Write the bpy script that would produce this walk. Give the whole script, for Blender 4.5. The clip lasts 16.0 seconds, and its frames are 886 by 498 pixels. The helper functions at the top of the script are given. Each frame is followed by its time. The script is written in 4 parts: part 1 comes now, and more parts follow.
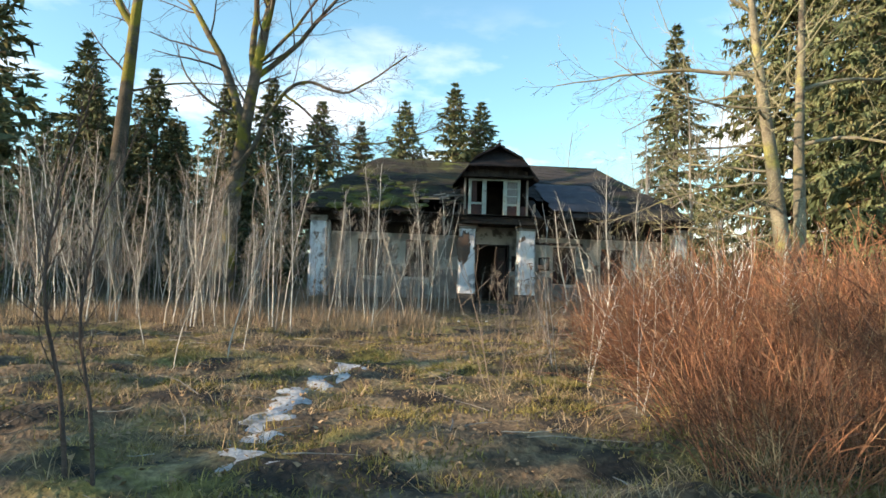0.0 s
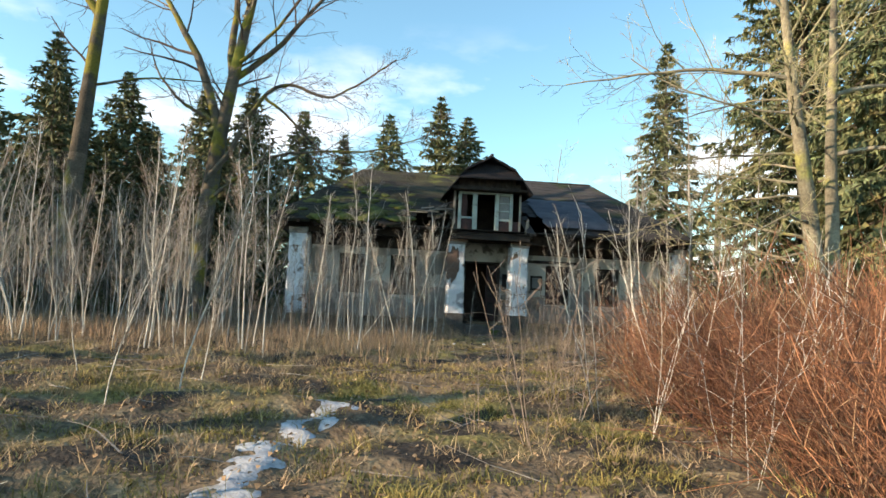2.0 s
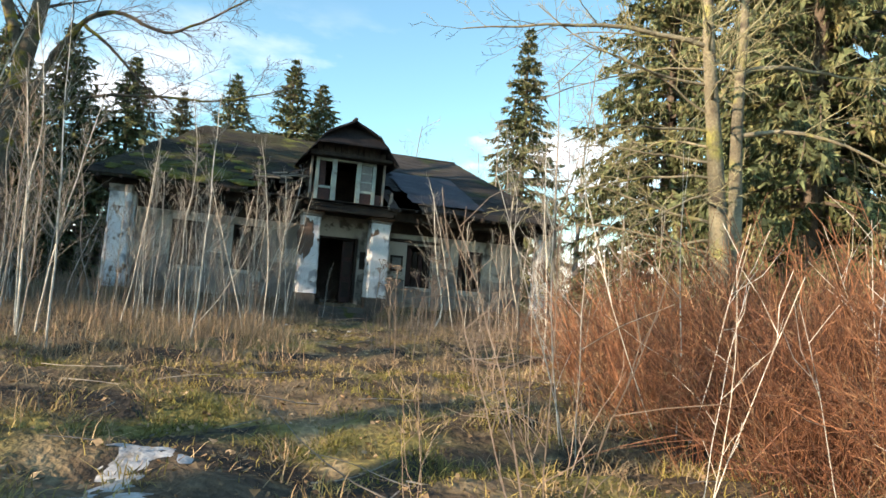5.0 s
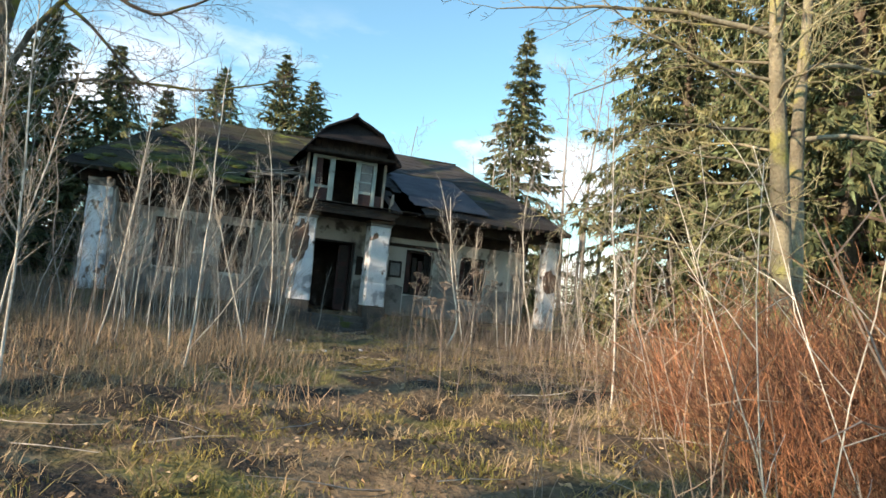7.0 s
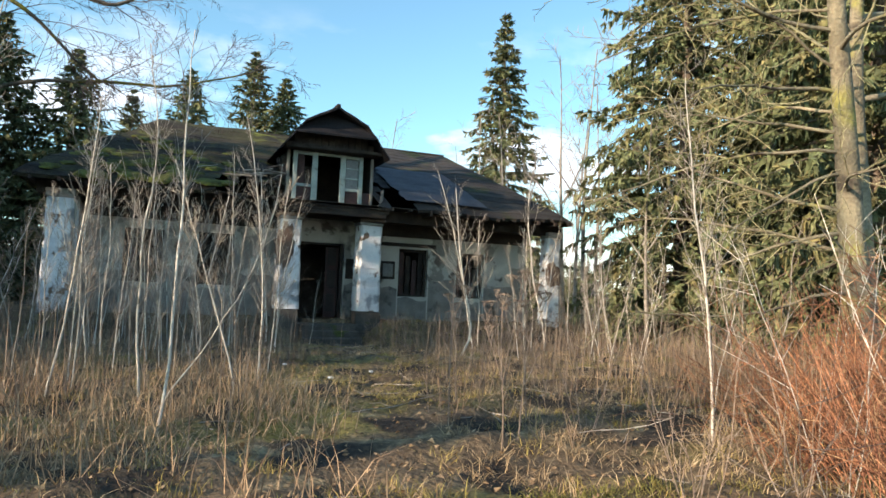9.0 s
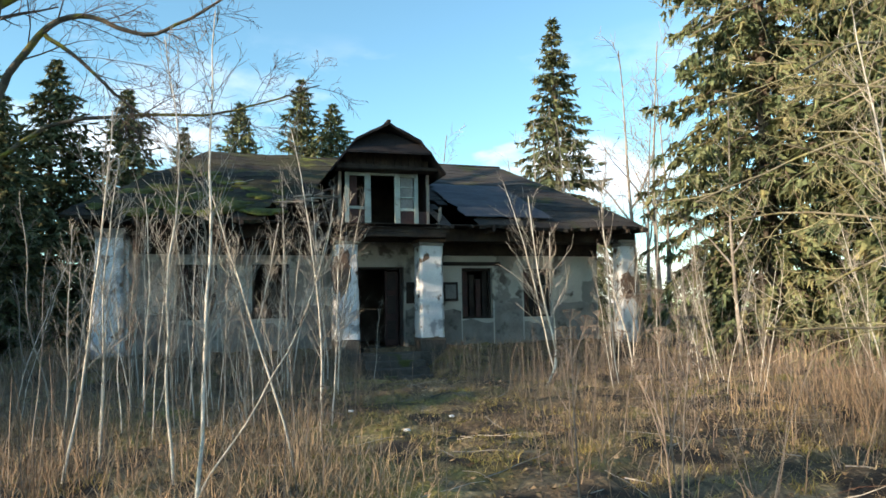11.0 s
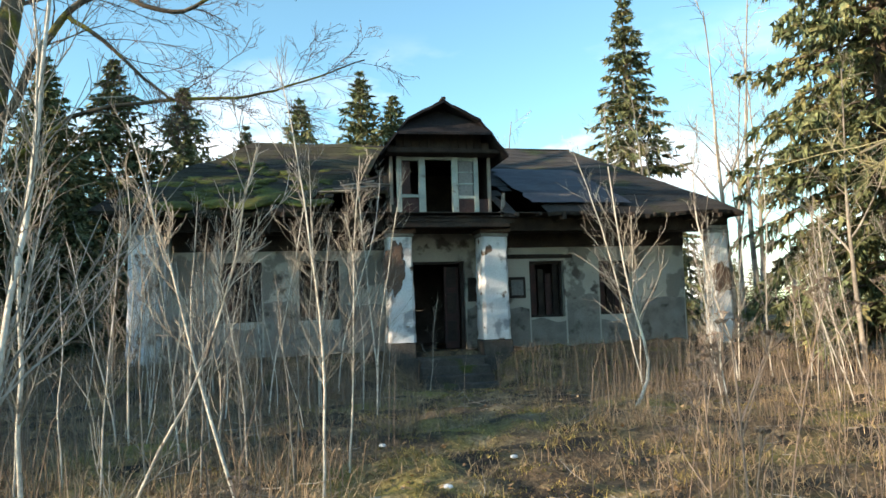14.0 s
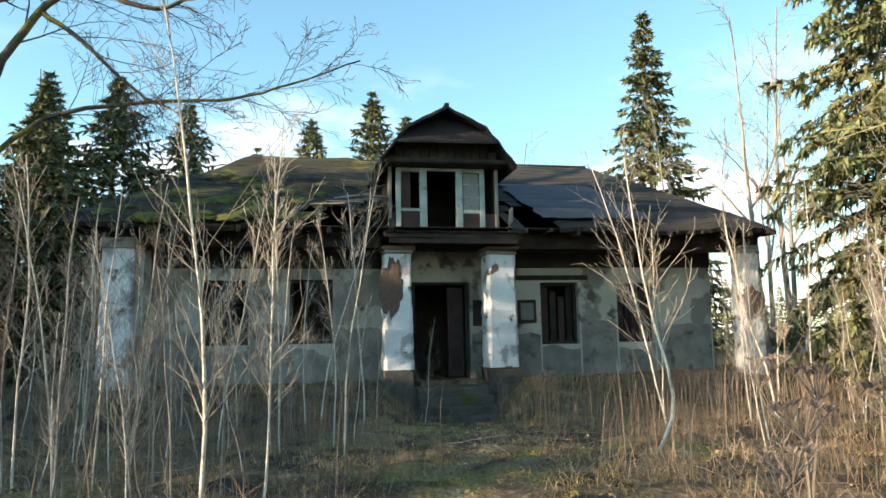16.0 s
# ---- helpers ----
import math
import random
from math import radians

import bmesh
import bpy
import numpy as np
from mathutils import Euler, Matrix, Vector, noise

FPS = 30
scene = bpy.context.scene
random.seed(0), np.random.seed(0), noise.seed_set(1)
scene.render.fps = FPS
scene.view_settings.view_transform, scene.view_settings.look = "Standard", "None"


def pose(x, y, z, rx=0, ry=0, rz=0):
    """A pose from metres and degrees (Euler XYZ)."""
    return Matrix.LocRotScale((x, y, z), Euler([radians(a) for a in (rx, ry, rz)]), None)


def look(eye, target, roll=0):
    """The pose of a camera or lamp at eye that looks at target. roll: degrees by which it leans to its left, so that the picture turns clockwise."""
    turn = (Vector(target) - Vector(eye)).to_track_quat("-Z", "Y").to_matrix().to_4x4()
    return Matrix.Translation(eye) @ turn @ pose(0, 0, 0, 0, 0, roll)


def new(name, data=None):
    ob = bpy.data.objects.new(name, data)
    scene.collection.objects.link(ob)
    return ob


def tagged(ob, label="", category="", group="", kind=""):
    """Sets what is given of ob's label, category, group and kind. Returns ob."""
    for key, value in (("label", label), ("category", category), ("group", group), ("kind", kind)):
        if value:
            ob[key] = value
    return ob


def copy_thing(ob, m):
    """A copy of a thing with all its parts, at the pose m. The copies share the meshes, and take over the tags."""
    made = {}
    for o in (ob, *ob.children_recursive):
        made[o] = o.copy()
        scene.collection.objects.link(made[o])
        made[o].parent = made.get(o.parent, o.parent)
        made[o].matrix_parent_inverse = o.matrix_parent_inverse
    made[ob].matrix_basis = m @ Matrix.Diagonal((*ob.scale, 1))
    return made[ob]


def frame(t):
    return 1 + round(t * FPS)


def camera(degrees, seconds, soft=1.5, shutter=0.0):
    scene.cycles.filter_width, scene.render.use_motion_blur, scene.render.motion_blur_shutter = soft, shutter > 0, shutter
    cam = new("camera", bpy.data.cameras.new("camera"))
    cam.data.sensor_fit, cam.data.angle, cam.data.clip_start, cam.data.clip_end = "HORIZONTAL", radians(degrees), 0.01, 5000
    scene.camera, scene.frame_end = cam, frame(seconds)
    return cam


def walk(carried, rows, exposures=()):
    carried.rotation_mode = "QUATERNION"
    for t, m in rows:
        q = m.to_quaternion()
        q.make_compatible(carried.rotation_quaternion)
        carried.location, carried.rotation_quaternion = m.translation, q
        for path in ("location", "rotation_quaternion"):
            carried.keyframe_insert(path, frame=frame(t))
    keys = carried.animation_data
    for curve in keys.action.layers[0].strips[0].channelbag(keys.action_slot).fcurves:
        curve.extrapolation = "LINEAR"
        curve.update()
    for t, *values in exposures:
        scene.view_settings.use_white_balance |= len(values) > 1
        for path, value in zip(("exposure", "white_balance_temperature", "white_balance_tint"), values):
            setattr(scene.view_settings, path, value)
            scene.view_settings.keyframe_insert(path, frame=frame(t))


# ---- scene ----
cam = camera(64.81, 16.0, soft=1.6)
# seconds, x, y, z, then the turn in degrees
ROWS = [
    (0, -0.054, 0.123, 1.416, 92.68, -1.8, -0.15),
    (0.5, -0.076, 0.51, 1.461, 92.09, -1.18, 1.2),
    (1, -0.177, 0.892, 1.47, 94.33, -3.02, -5.27),
    (1.5, -0.288, 1.324, 1.397, 94.49, -3.06, -5.03),
    (2, -0.354, 1.757, 1.373, 94.34, -2.67, -1.9),
    (2.5, -0.44, 2.135, 1.409, 94.48, -2.32, -4.47),
    (3, -0.534, 2.588, 1.374, 92.69, -3.14, -2.74),
    (3.5, -0.575, 2.963, 1.366, 92.71, -3.3, -2.09),
    (4, -0.609, 3.4, 1.357, 92.69, -3.29, -9.08),
    (4.5, -0.566, 3.797, 1.307, 93.32, -3.56, -13.53),
    (7, -0.902, 5.771, 1.441, 94.07, -5.77, -16.42),
    (7.5, -0.934, 6.197, 1.444, 94.5, -4.98, -16.93),
    (8, -0.924, 6.609, 1.475, 94.19, -4.82, -15.41),
    (8.5, -0.968, 7.011, 1.542, 93.73, -3.67, -20.13),
    (9, -0.955, 7.44, 1.567, 93.76, -2.43, -17.89),
    (11.5, -0.818, 9.202, 1.698, 95.87, 1.17, -13.18),
    (12, -0.759, 9.565, 1.674, 96.41, 2.21, -13.12),
    (12.5, -0.656, 9.815, 1.746, 96.15, 1.92, -8.97),
    (13, -0.565, 10.212, 1.758, 95.34, 1.86, -9.83),
    (13.5, -0.468, 10.49, 1.733, 94.96, 2.03, -11.02),
    (14, -0.268, 10.82, 1.739, 95.01, 1.78, -7.48),
    (14.5, -0.102, 11.078, 1.674, 95.23, 1.24, -6.91),
    (15, 0.022, 11.463, 1.646, 95.61, 1.04, -8.24),
    (15.5, 0.203, 11.858, 1.655, 96.55, 1.22, -7.22),
    (16, 0.306, 12.221, 1.629, 97.39, 1.09, -5.97),
]
walk(cam, [(t, pose(x, y, z, a, b, c)) for t, x, y, z, a, b, c in ROWS], exposures=[(0.0, 0.86, 7200, 16), (4.5, 0.86, 7250, 16), (9.0, 0.76, 6900, 16), (12.5, 0.80, 6850, 11), (16.0, 1.10, 7450, 14)])

# ---- light ----
SUN_TO = Vector((-0.93, -0.30, 0.29)).normalized()
world = bpy.data.worlds.new("sky")
scene.world = world
world.use_nodes = True
wn, wl = world.node_tree.nodes, world.node_tree.links
wn.clear()
sky = wn.new("ShaderNodeTexSky")
sky.sky_type = 'NISHITA'
sky.sun_disc = False
sky.sun_elevation = math.asin(SUN_TO.z)
sky.sun_rotation = math.atan2(SUN_TO.x, SUN_TO.y)
sky.air_density, sky.dust_density, sky.ozone_density = 1.0, 0.6, 1.0
coord = wn.new("ShaderNodeTexCoord")
stretch = wn.new("ShaderNodeMapping")
stretch.inputs["Scale"].default_value = (2.2, 2.2, 6.0)
puff = wn.new("ShaderNodeTexNoise")
puff.inputs["Scale"].default_value, puff.inputs["Detail"].default_value = 1.6, 8.0
puff.inputs["Roughness"].default_value = 0.55
ramp = wn.new("ShaderNodeMapRange")
ramp.inputs["From Min"].default_value, ramp.inputs["From Max"].default_value = 0.53, 0.70
split = wn.new("ShaderNodeSeparateXYZ")
low = wn.new("ShaderNodeMapRange")
low.inputs["From Min"].default_value, low.inputs["From Max"].default_value = 0.38, 0.16
both = wn.new("ShaderNodeMath")
both.operation = 'MULTIPLY'
cloud = wn.new("ShaderNodeMixRGB")
cloud.inputs["Color2"].default_value = (8.6, 8.6, 9.2, 1)
back = wn.new("ShaderNodeBackground")
back.inputs["Strength"].default_value = 0.15
wout = wn.new("ShaderNodeOutputWorld")
wl.new(coord.outputs["Generated"], stretch.inputs["Vector"])
wl.new(stretch.outputs["Vector"], puff.inputs["Vector"])
wl.new(puff.outputs["Fac"], ramp.inputs["Value"])
wl.new(coord.outputs["Generated"], split.inputs["Vector"])
wl.new(split.outputs["Z"], low.inputs["Value"])
wl.new(ramp.outputs["Result"], both.inputs[0])
wl.new(low.outputs["Result"], both.inputs[1])
wl.new(both.outputs["Value"], cloud.inputs["Fac"])
clear = wn.new("ShaderNodeMixRGB")
clear.blend_type = 'MULTIPLY'
clear.inputs["Fac"].default_value, clear.inputs["Color2"].default_value = 1.0, (0.80, 1.22, 1.28, 1)
wl.new(sky.outputs["Color"], clear.inputs["Color1"])
wl.new(clear.outputs["Color"], cloud.inputs["Color1"])
wl.new(cloud.outputs["Color"], back.inputs["Color"])
wl.new(back.outputs["Background"], wout.inputs["Surface"])
sun = new("sun", bpy.data.lights.new("sun", 'SUN'))
sun.data.energy, sun.data.angle, sun.data.color = 5.0, radians(0.6), (1.0, 0.82, 0.60)
sun.matrix_world = look(SUN_TO * 60, (0, 0, 0))


# ---- materials ----
def material(name, tones, scale=3.0, fine=40.0, rough=0.85, bump=0.3, spots=(), metal=0.0, wave=None, vary=0.25, mix_at=(0.35, 0.65), gloss=0.3):
    """Two tones mixed by large noise, fine grain over them, spots of (colour, scale, from, to) above."""
    m = bpy.data.materials.new(name)
    m.use_nodes = True
    n, l = m.node_tree.nodes, m.node_tree.links
    n.clear()
    out, bsdf = n.new("ShaderNodeOutputMaterial"), n.new("ShaderNodeBsdfPrincipled")
    l.new(bsdf.outputs[0], out.inputs[0])
    tc = n.new("ShaderNodeTexCoord")

    def noise_of(s, detail=5.0):
        t = n.new("ShaderNodeTexNoise")
        t.inputs["Scale"].default_value, t.inputs["Detail"].default_value = s, detail
        l.new(tc.outputs["Object"], t.inputs["Vector"])
        return t

    def mixed(fac, a, b, kind='MIX'):
        x = n.new("ShaderNodeMixRGB")
        x.blend_type = kind
        if isinstance(fac, float):
            x.inputs["Fac"].default_value = fac
        else:
            l.new(fac, x.inputs["Fac"])
        for key, v in (("Color1", a), ("Color2", b)):
            if isinstance(v, tuple):
                x.inputs[key].default_value = (*v, 1)
            else:
                l.new(v, x.inputs[key])
        return x.outputs["Color"]

    def ranged(src, a, b, lo=0.0, hi=1.0):
        r = n.new("ShaderNodeMapRange")
        r.inputs["From Min"].default_value, r.inputs["From Max"].default_value = a, b
        r.inputs["To Min"].default_value, r.inputs["To Max"].default_value = lo, hi
        l.new(src, r.inputs["Value"])
        return r.outputs["Result"]

    col = mixed(ranged(noise_of(scale).outputs["Fac"], *mix_at), tones[0], tones[1])
    for tone, s, a, b in spots:
        col = mixed(ranged(noise_of(s, 7.0).outputs["Fac"], a, b), col, tone)
    grain = noise_of(fine, 3.0)
    shade = n.new("ShaderNodeCombineXYZ")
    g = ranged(grain.outputs["Fac"], 0.25, 0.75, 1 - vary, 1 + vary)
    info = n.new("ShaderNodeObjectInfo")
    geo = n.new("ShaderNodeNewGeometry")
    isl = ranged(geo.outputs["Random Per Island"], 0, 1, 1 - vary, 1 + vary)
    mul = n.new("ShaderNodeMath")
    mul.operation = 'MULTIPLY'
    l.new(g, mul.inputs[0])
    l.new(isl, mul.inputs[1])
    mul2 = n.new("ShaderNodeMath")
    mul2.operation = 'MULTIPLY'
    l.new(mul.outputs[0], mul2.inputs[0])
    l.new(ranged(info.outputs["Random"], 0, 1, 1 - 0.5 * vary, 1 + 0.5 * vary), mul2.inputs[1])
    for k in range(3):
        l.new(mul2.outputs[0], shade.inputs[k])
    col = mixed(1.0, col, shade.outputs[0], 'MULTIPLY')
    l.new(col, bsdf.inputs["Base Color"])
    bsdf.inputs["Roughness"].default_value, bsdf.inputs["Metallic"].default_value = rough, metal
    bsdf.inputs["Specular IOR Level"].default_value = gloss
    if bump:
        b = n.new("ShaderNodeBump")
        b.inputs["Strength"].default_value, b.inputs["Distance"].default_value = bump, 0.03
        l.new(grain.outputs["Fac"], b.inputs["Height"])
        l.new(b.outputs[0], bsdf.inputs["Normal"])
    return m


SOIL = material("ground", ((0.075, 0.052, 0.034), (0.16, 0.115, 0.07)), 1.1, 22, 0.95, 0.9,
                [((0.17, 0.145, 0.048), 0.75, 0.52, 0.64), ((0.28, 0.21, 0.12), 2.3, 0.56, 0.70), ((0.030, 0.024, 0.019), 1.6, 0.50, 0.60)], vary=0.5)
SNOW = material("old_snow", ((0.60, 0.62, 0.65), (0.42, 0.43, 0.45)), 4, 30, 0.6, 0.4, [((0.25, 0.22, 0.18), 7, 0.58, 0.7)])
PLASTER = material("plaster", ((0.57, 0.54, 0.49), (0.44, 0.41, 0.37)), 0.9, 30, 0.9, 0.25,
                   [((0.27, 0.25, 0.23), 1.1, 0.53, 0.57), ((0.13, 0.11, 0.10), 2.4, 0.60, 0.68)], vary=0.12)
WHITEWASH = material("whitewash", ((0.82, 0.83, 0.85), (0.68, 0.69, 0.73)), 1.5, 30, 0.9, 0.35,
                     [((0.34, 0.35, 0.38), 1.9, 0.55, 0.62), ((0.18, 0.12, 0.09), 2.7, 0.61, 0.65)], vary=0.12)
CEMENT = material("bare_cement", ((0.22, 0.20, 0.19), (0.33, 0.31, 0.29)), 2.2, 35, 0.95, 0.5, [((0.11, 0.10, 0.09), 3.1, 0.58, 0.7)], vary=0.2)
BRICKY = material("broken_brick", ((0.19, 0.115, 0.085), (0.15, 0.115, 0.10)), 5, 30, 0.95, 0.6, vary=0.3)
DORMER_FELT = material("dormer_felt", ((0.024, 0.022, 0.025), (0.040, 0.036, 0.040)), 1.4, 20, 0.95, 0.5, vary=0.25, gloss=0.15)
ROOFING = material("old_roofing", ((0.034, 0.030, 0.030), (0.058, 0.051, 0.047)), 1.1, 18, 0.9, 0.6, [((0.045, 0.05, 0.022), 0.8, 0.58, 0.68)], vary=0.3)
TARPAPER = material("tar_paper", ((0.05, 0.05, 0.062), (0.075, 0.075, 0.09)), 1.3, 20, 0.75, 0.4, vary=0.2)
MOSSY_ROOF = material("mossy_roofing", ((0.044, 0.044, 0.021), (0.036, 0.030, 0.025)), 0.8, 16, 0.95, 1.0, [((0.115, 0.125, 0.026), 1.1, 0.56, 0.68), ((0.024, 0.020, 0.018), 0.9, 0.56, 0.66)], vary=0.35)
DARKWOOD = material("weathered_dark_wood", ((0.030, 0.023, 0.021), (0.055, 0.042, 0.036)), 3, 26, 0.9, 0.5, vary=0.3)
GREYWOOD = material("grey_board", ((0.26, 0.23, 0.20), (0.36, 0.33, 0.30)), 3, 30, 0.9, 0.4, vary=0.25)
PAINTWOOD = material("pale_green_paint", ((0.40, 0.47, 0.45), (0.30, 0.35, 0.34)), 4, 30, 0.7, 0.3, [((0.20, 0.17, 0.14), 6, 0.6, 0.68)], vary=0.15)
# plaster darkened in its colour to stand in for the unlit rooms
SHADE_PLASTER = material("room_shade_plaster", ((0.09, 0.075, 0.07), (0.13, 0.11, 0.10)), 2, 25, 0.95, 0.3)
DOORWOOD = material("dark_door", ((0.05, 0.035, 0.03), (0.032, 0.025, 0.024)), 3, 25, 0.7, 0.3)
PANEL = material("red_brown_panel", ((0.075, 0.038, 0.036), (0.055, 0.034, 0.034)), 3, 25, 0.8, 0.3)
CURTAIN = material("dusty_pane", ((0.24, 0.24, 0.24), (0.16, 0.17, 0.18)), 2, 20, 0.35, 0.1)
STONE = material("stone_steps", ((0.065, 0.058, 0.054), (0.10, 0.09, 0.08)), 3, 25, 0.95, 0.7, [((0.07, 0.08, 0.025), 2, 0.55, 0.65)])
BARK_PALE = material("pale_bark", ((0.66, 0.62, 0.56), (0.46, 0.42, 0.37)), 5, 40, 0.85, 0.4, [((0.13, 0.11, 0.095), 3.5, 0.58, 0.68)], vary=0.3)
BARK_TWIG = material("grey_twig", ((0.37, 0.335, 0.295), (0.24, 0.21, 0.185)), 4, 40, 0.9, 0.2, vary=0.3)
BARK_BROWN = material("brown_twig", ((0.19, 0.145, 0.12), (0.27, 0.21, 0.17)), 4, 40, 0.9, 0.2, vary=0.35)
BARK_DARK = material("dark_twig", ((0.085, 0.062, 0.055), (0.14, 0.10, 0.085)), 4, 40, 0.9, 0.2, vary=0.3)
BARK_MOSS = material("mossy_bark", ((0.075, 0.062, 0.048), (0.13, 0.108, 0.082)), 2.5, 25, 0.95, 0.9, [((0.19, 0.165, 0.03), 1.3, 0.50, 0.60)], vary=0.3)
BARK_GREY = material("grey_green_bark", ((0.27, 0.235, 0.165), (0.17, 0.15, 0.11)), 2.0, 25, 0.95, 0.7, [((0.30, 0.28, 0.10), 1.6, 0.56, 0.66), ((0.09, 0.075, 0.06), 2.2, 0.58, 0.66)], vary=0.25)
LICHEN = material("lichen_twig", ((0.34, 0.31, 0.19), (0.24, 0.22, 0.13)), 4, 30, 0.9, 0.3, vary=0.35)
BARK_SPRUCE = material("spruce_bark", ((0.10, 0.075, 0.06), (0.15, 0.12, 0.095)), 4, 25, 0.95, 0.8)
NEEDLES = material("spruce_needles", ((0.085, 0.108, 0.052), (0.125, 0.138, 0.066)), 0.9, 9, 0.75, 0.0, [((0.18, 0.155, 0.07), 1.7, 0.50, 0.68)], vary=0.5)
STEM_RED = material("red_brown_stem", ((0.30, 0.135, 0.070), (0.175, 0.078, 0.050)), 1.1, 30, 0.75, 0.0, [((0.44, 0.28, 0.16), 2.2, 0.57, 0.66)], vary=0.5)
STRAW = material("dry_straw", ((0.40, 0.305, 0.19), (0.29, 0.21, 0.125)), 0.7, 12, 0.85, 0.0, vary=0.35)
RUST_STRAW = material("rusty_straw", ((0.26, 0.175, 0.115), (0.33, 0.245, 0.16)), 0.8, 12, 0.85, 0.0, vary=0.35)
# grey-brown weeds near the house; the yard's shade is put into this tone
SHADED_STRAW = material("shaded_weed", ((0.19, 0.135, 0.10), (0.27, 0.205, 0.145)), 0.8, 12, 0.9, 0.0, vary=0.4)
MOSS = material("damp_moss", ((0.13, 0.125, 0.035), (0.20, 0.17, 0.06)), 0.9, 14, 0.95, 0.0, vary=0.4)
GREEN = material("winter_grass", ((0.28, 0.225, 0.065), (0.39, 0.30, 0.12)), 0.8, 14, 0.85, 0.0, vary=0.4)
LEAVES = material("fallen_leaves", ((0.18, 0.11, 0.06), (0.33, 0.24, 0.15)), 2, 20, 0.85, 0.0, vary=0.5)
LITTER = material("pale_litter", ((0.75, 0.76, 0.78), (0.62, 0.62, 0.62)), 5, 20, 0.5, 0.1)


# ---- shape helpers ----
def mesh_of(name, verts, faces, mat, smooth=False):
    me = bpy.data.meshes.new(name)
    me.from_pydata([tuple(v) for v in verts], [], faces)
    me.materials.append(mat)
    if smooth:
        me.polygons.foreach_set("use_smooth", [True] * len(me.polygons))
    me.update()
    return me


def part_of(name, me, parent=None, label=""):
    ob = new(name, me)
    if parent is not None:
        ob.parent = parent
    return tagged(ob, label) if label else ob


def part(name, bm, mat, parent=None, label=""):
    me = bpy.data.meshes.new(name)
    bm.normal_update()
    bm.to_mesh(me)
    bm.free()
    me.materials.append(mat)
    return part_of(name, me, parent, label)


def box(bm, a, b, worn=0.0):
    """A box from corner a to corner b; worn: random shift of the corners."""
    xs, ys, zs = ((min(a[k], b[k]), max(a[k], b[k])) for k in range(3))
    vs = []
    for z in zs:
        for y in ys:
            for x in xs:
                vs.append(bm.verts.new((x + random.uniform(-worn, worn), y + random.uniform(-worn, worn), z + random.uniform(-worn, worn))))
    for f in ((0, 2, 3, 1), (4, 5, 7, 6), (0, 1, 5, 4), (2, 6, 7, 3), (0, 4, 6, 2), (1, 3, 7, 5)):
        bm.faces.new([vs[k] for k in f])
    return vs


def boxed(name, a, b, mat, parent, label="", worn=0.004, bevel=0.008):
    bm = bmesh.new()
    box(bm, a, b, worn)
    if bevel:
        bmesh.ops.bevel(bm, geom=bm.edges[:], offset=bevel, segments=1, affect='EDGES')
    return part(name, bm, mat, parent, label)


class Twigs:
    """Gathers many tapered tubes into one mesh."""

    def __init__(self):
        self.v, self.f = [], []

    def tube(self, pts, r0, r1, sides=3):
        n, base = len(pts), len(self.v)
        way = (pts[-1] - pts[0])
        side = way.cross(Vector((0.3, 0.9, 0.2)))
        if side.length < 1e-6:
            side = Vector((1, 0, 0))
        side.normalize()
        up = way.cross(side).normalized()
        for k, p in enumerate(pts):
            r = r0 + (r1 - r0) * k / (n - 1)
            for s in range(sides):
                a = 2 * math.pi * s / sides
                self.v.append(p + side * (r * math.cos(a)) + up * (r * math.sin(a)))
        for k in range(n - 1):
            for s in range(sides):
                a, b = base + k * sides + s, base + k * sides + (s + 1) % sides
                self.f.append((a, b, b + sides, a + sides))

    def blade(self, p, way, side):
        b = len(self.v)
        self.v += [p - side, p + side, p + way]
        self.f.append((b, b + 1, b + 2))

    def mesh(self, name, mat, smooth=False):
        return mesh_of(name, self.v, self.f, mat, smooth)


def rand_dir(rng):
    return Vector((rng.gauss(0, 1), rng.gauss(0, 1), rng.gauss(0, 1))).normalized()


def grown(rng, p, way, length, steps, wander, lift=0.0):
    """A wandering line of points; lift bends it up or down."""
    pts, d = [p.copy()], way.normalized()
    for _ in range(steps):
        d = (d + rand_dir(rng) * wander + Vector((0, 0, lift))).normalized()
        pts.append(pts[-1] + d * (length / steps))
    return pts


def along(pts, f):
    k = min(int(f * (len(pts) - 1)), len(pts) - 2)
    g = f * (len(pts) - 1) - k
    return pts[k].lerp(pts[k + 1], g), (pts[k + 1] - pts[k]).normalized()


def branch_out(rng, tw, pts, r, depth, count, length, spread, lift, wander=0.18, start=0.25, sides=3, least=0.003):
    """Side branches along a line, each with its own side branches."""
    for i in range(count):
        f = start + (1 - start) * (i + rng.random()) / count
        p, d = along(pts, min(f, 0.98))
        out = d.cross(rand_dir(rng)).normalized()
        way = d * math.cos(spread) + out * math.sin(spread)
        ln = length * (1.15 - 0.6 * f) * rng.uniform(0.6, 1.25)
        rr = max(r * (1 - 0.75 * f) * rng.uniform(0.4, 0.65), least)
        sub = grown(rng, p, way, ln, 4 if depth > 0 else 3, wander, lift)
        tw.tube(sub, rr, max(rr * 0.3, least * 0.6), sides if depth > 0 else 3)
        if depth > 0:
            branch_out(rng, tw, sub, rr, depth - 1, max(2, int(count * 0.55)), ln * 0.5, spread * 1.05, lift, wander, 0.2, 3, least)


# ---- ground ----
def ramp_of(y, keys):
    for (a, za), (b, zb) in zip(keys, keys[1:]):
        if y <= b:
            f = max(0.0, (y - a) / (b - a))
            f = f * f * (3 - 2 * f)
            return za + (zb - za) * f
    return keys[-1][1]


H_AT, H_YAW = Vector((3.01, 27.91, 0)), radians(4.72)


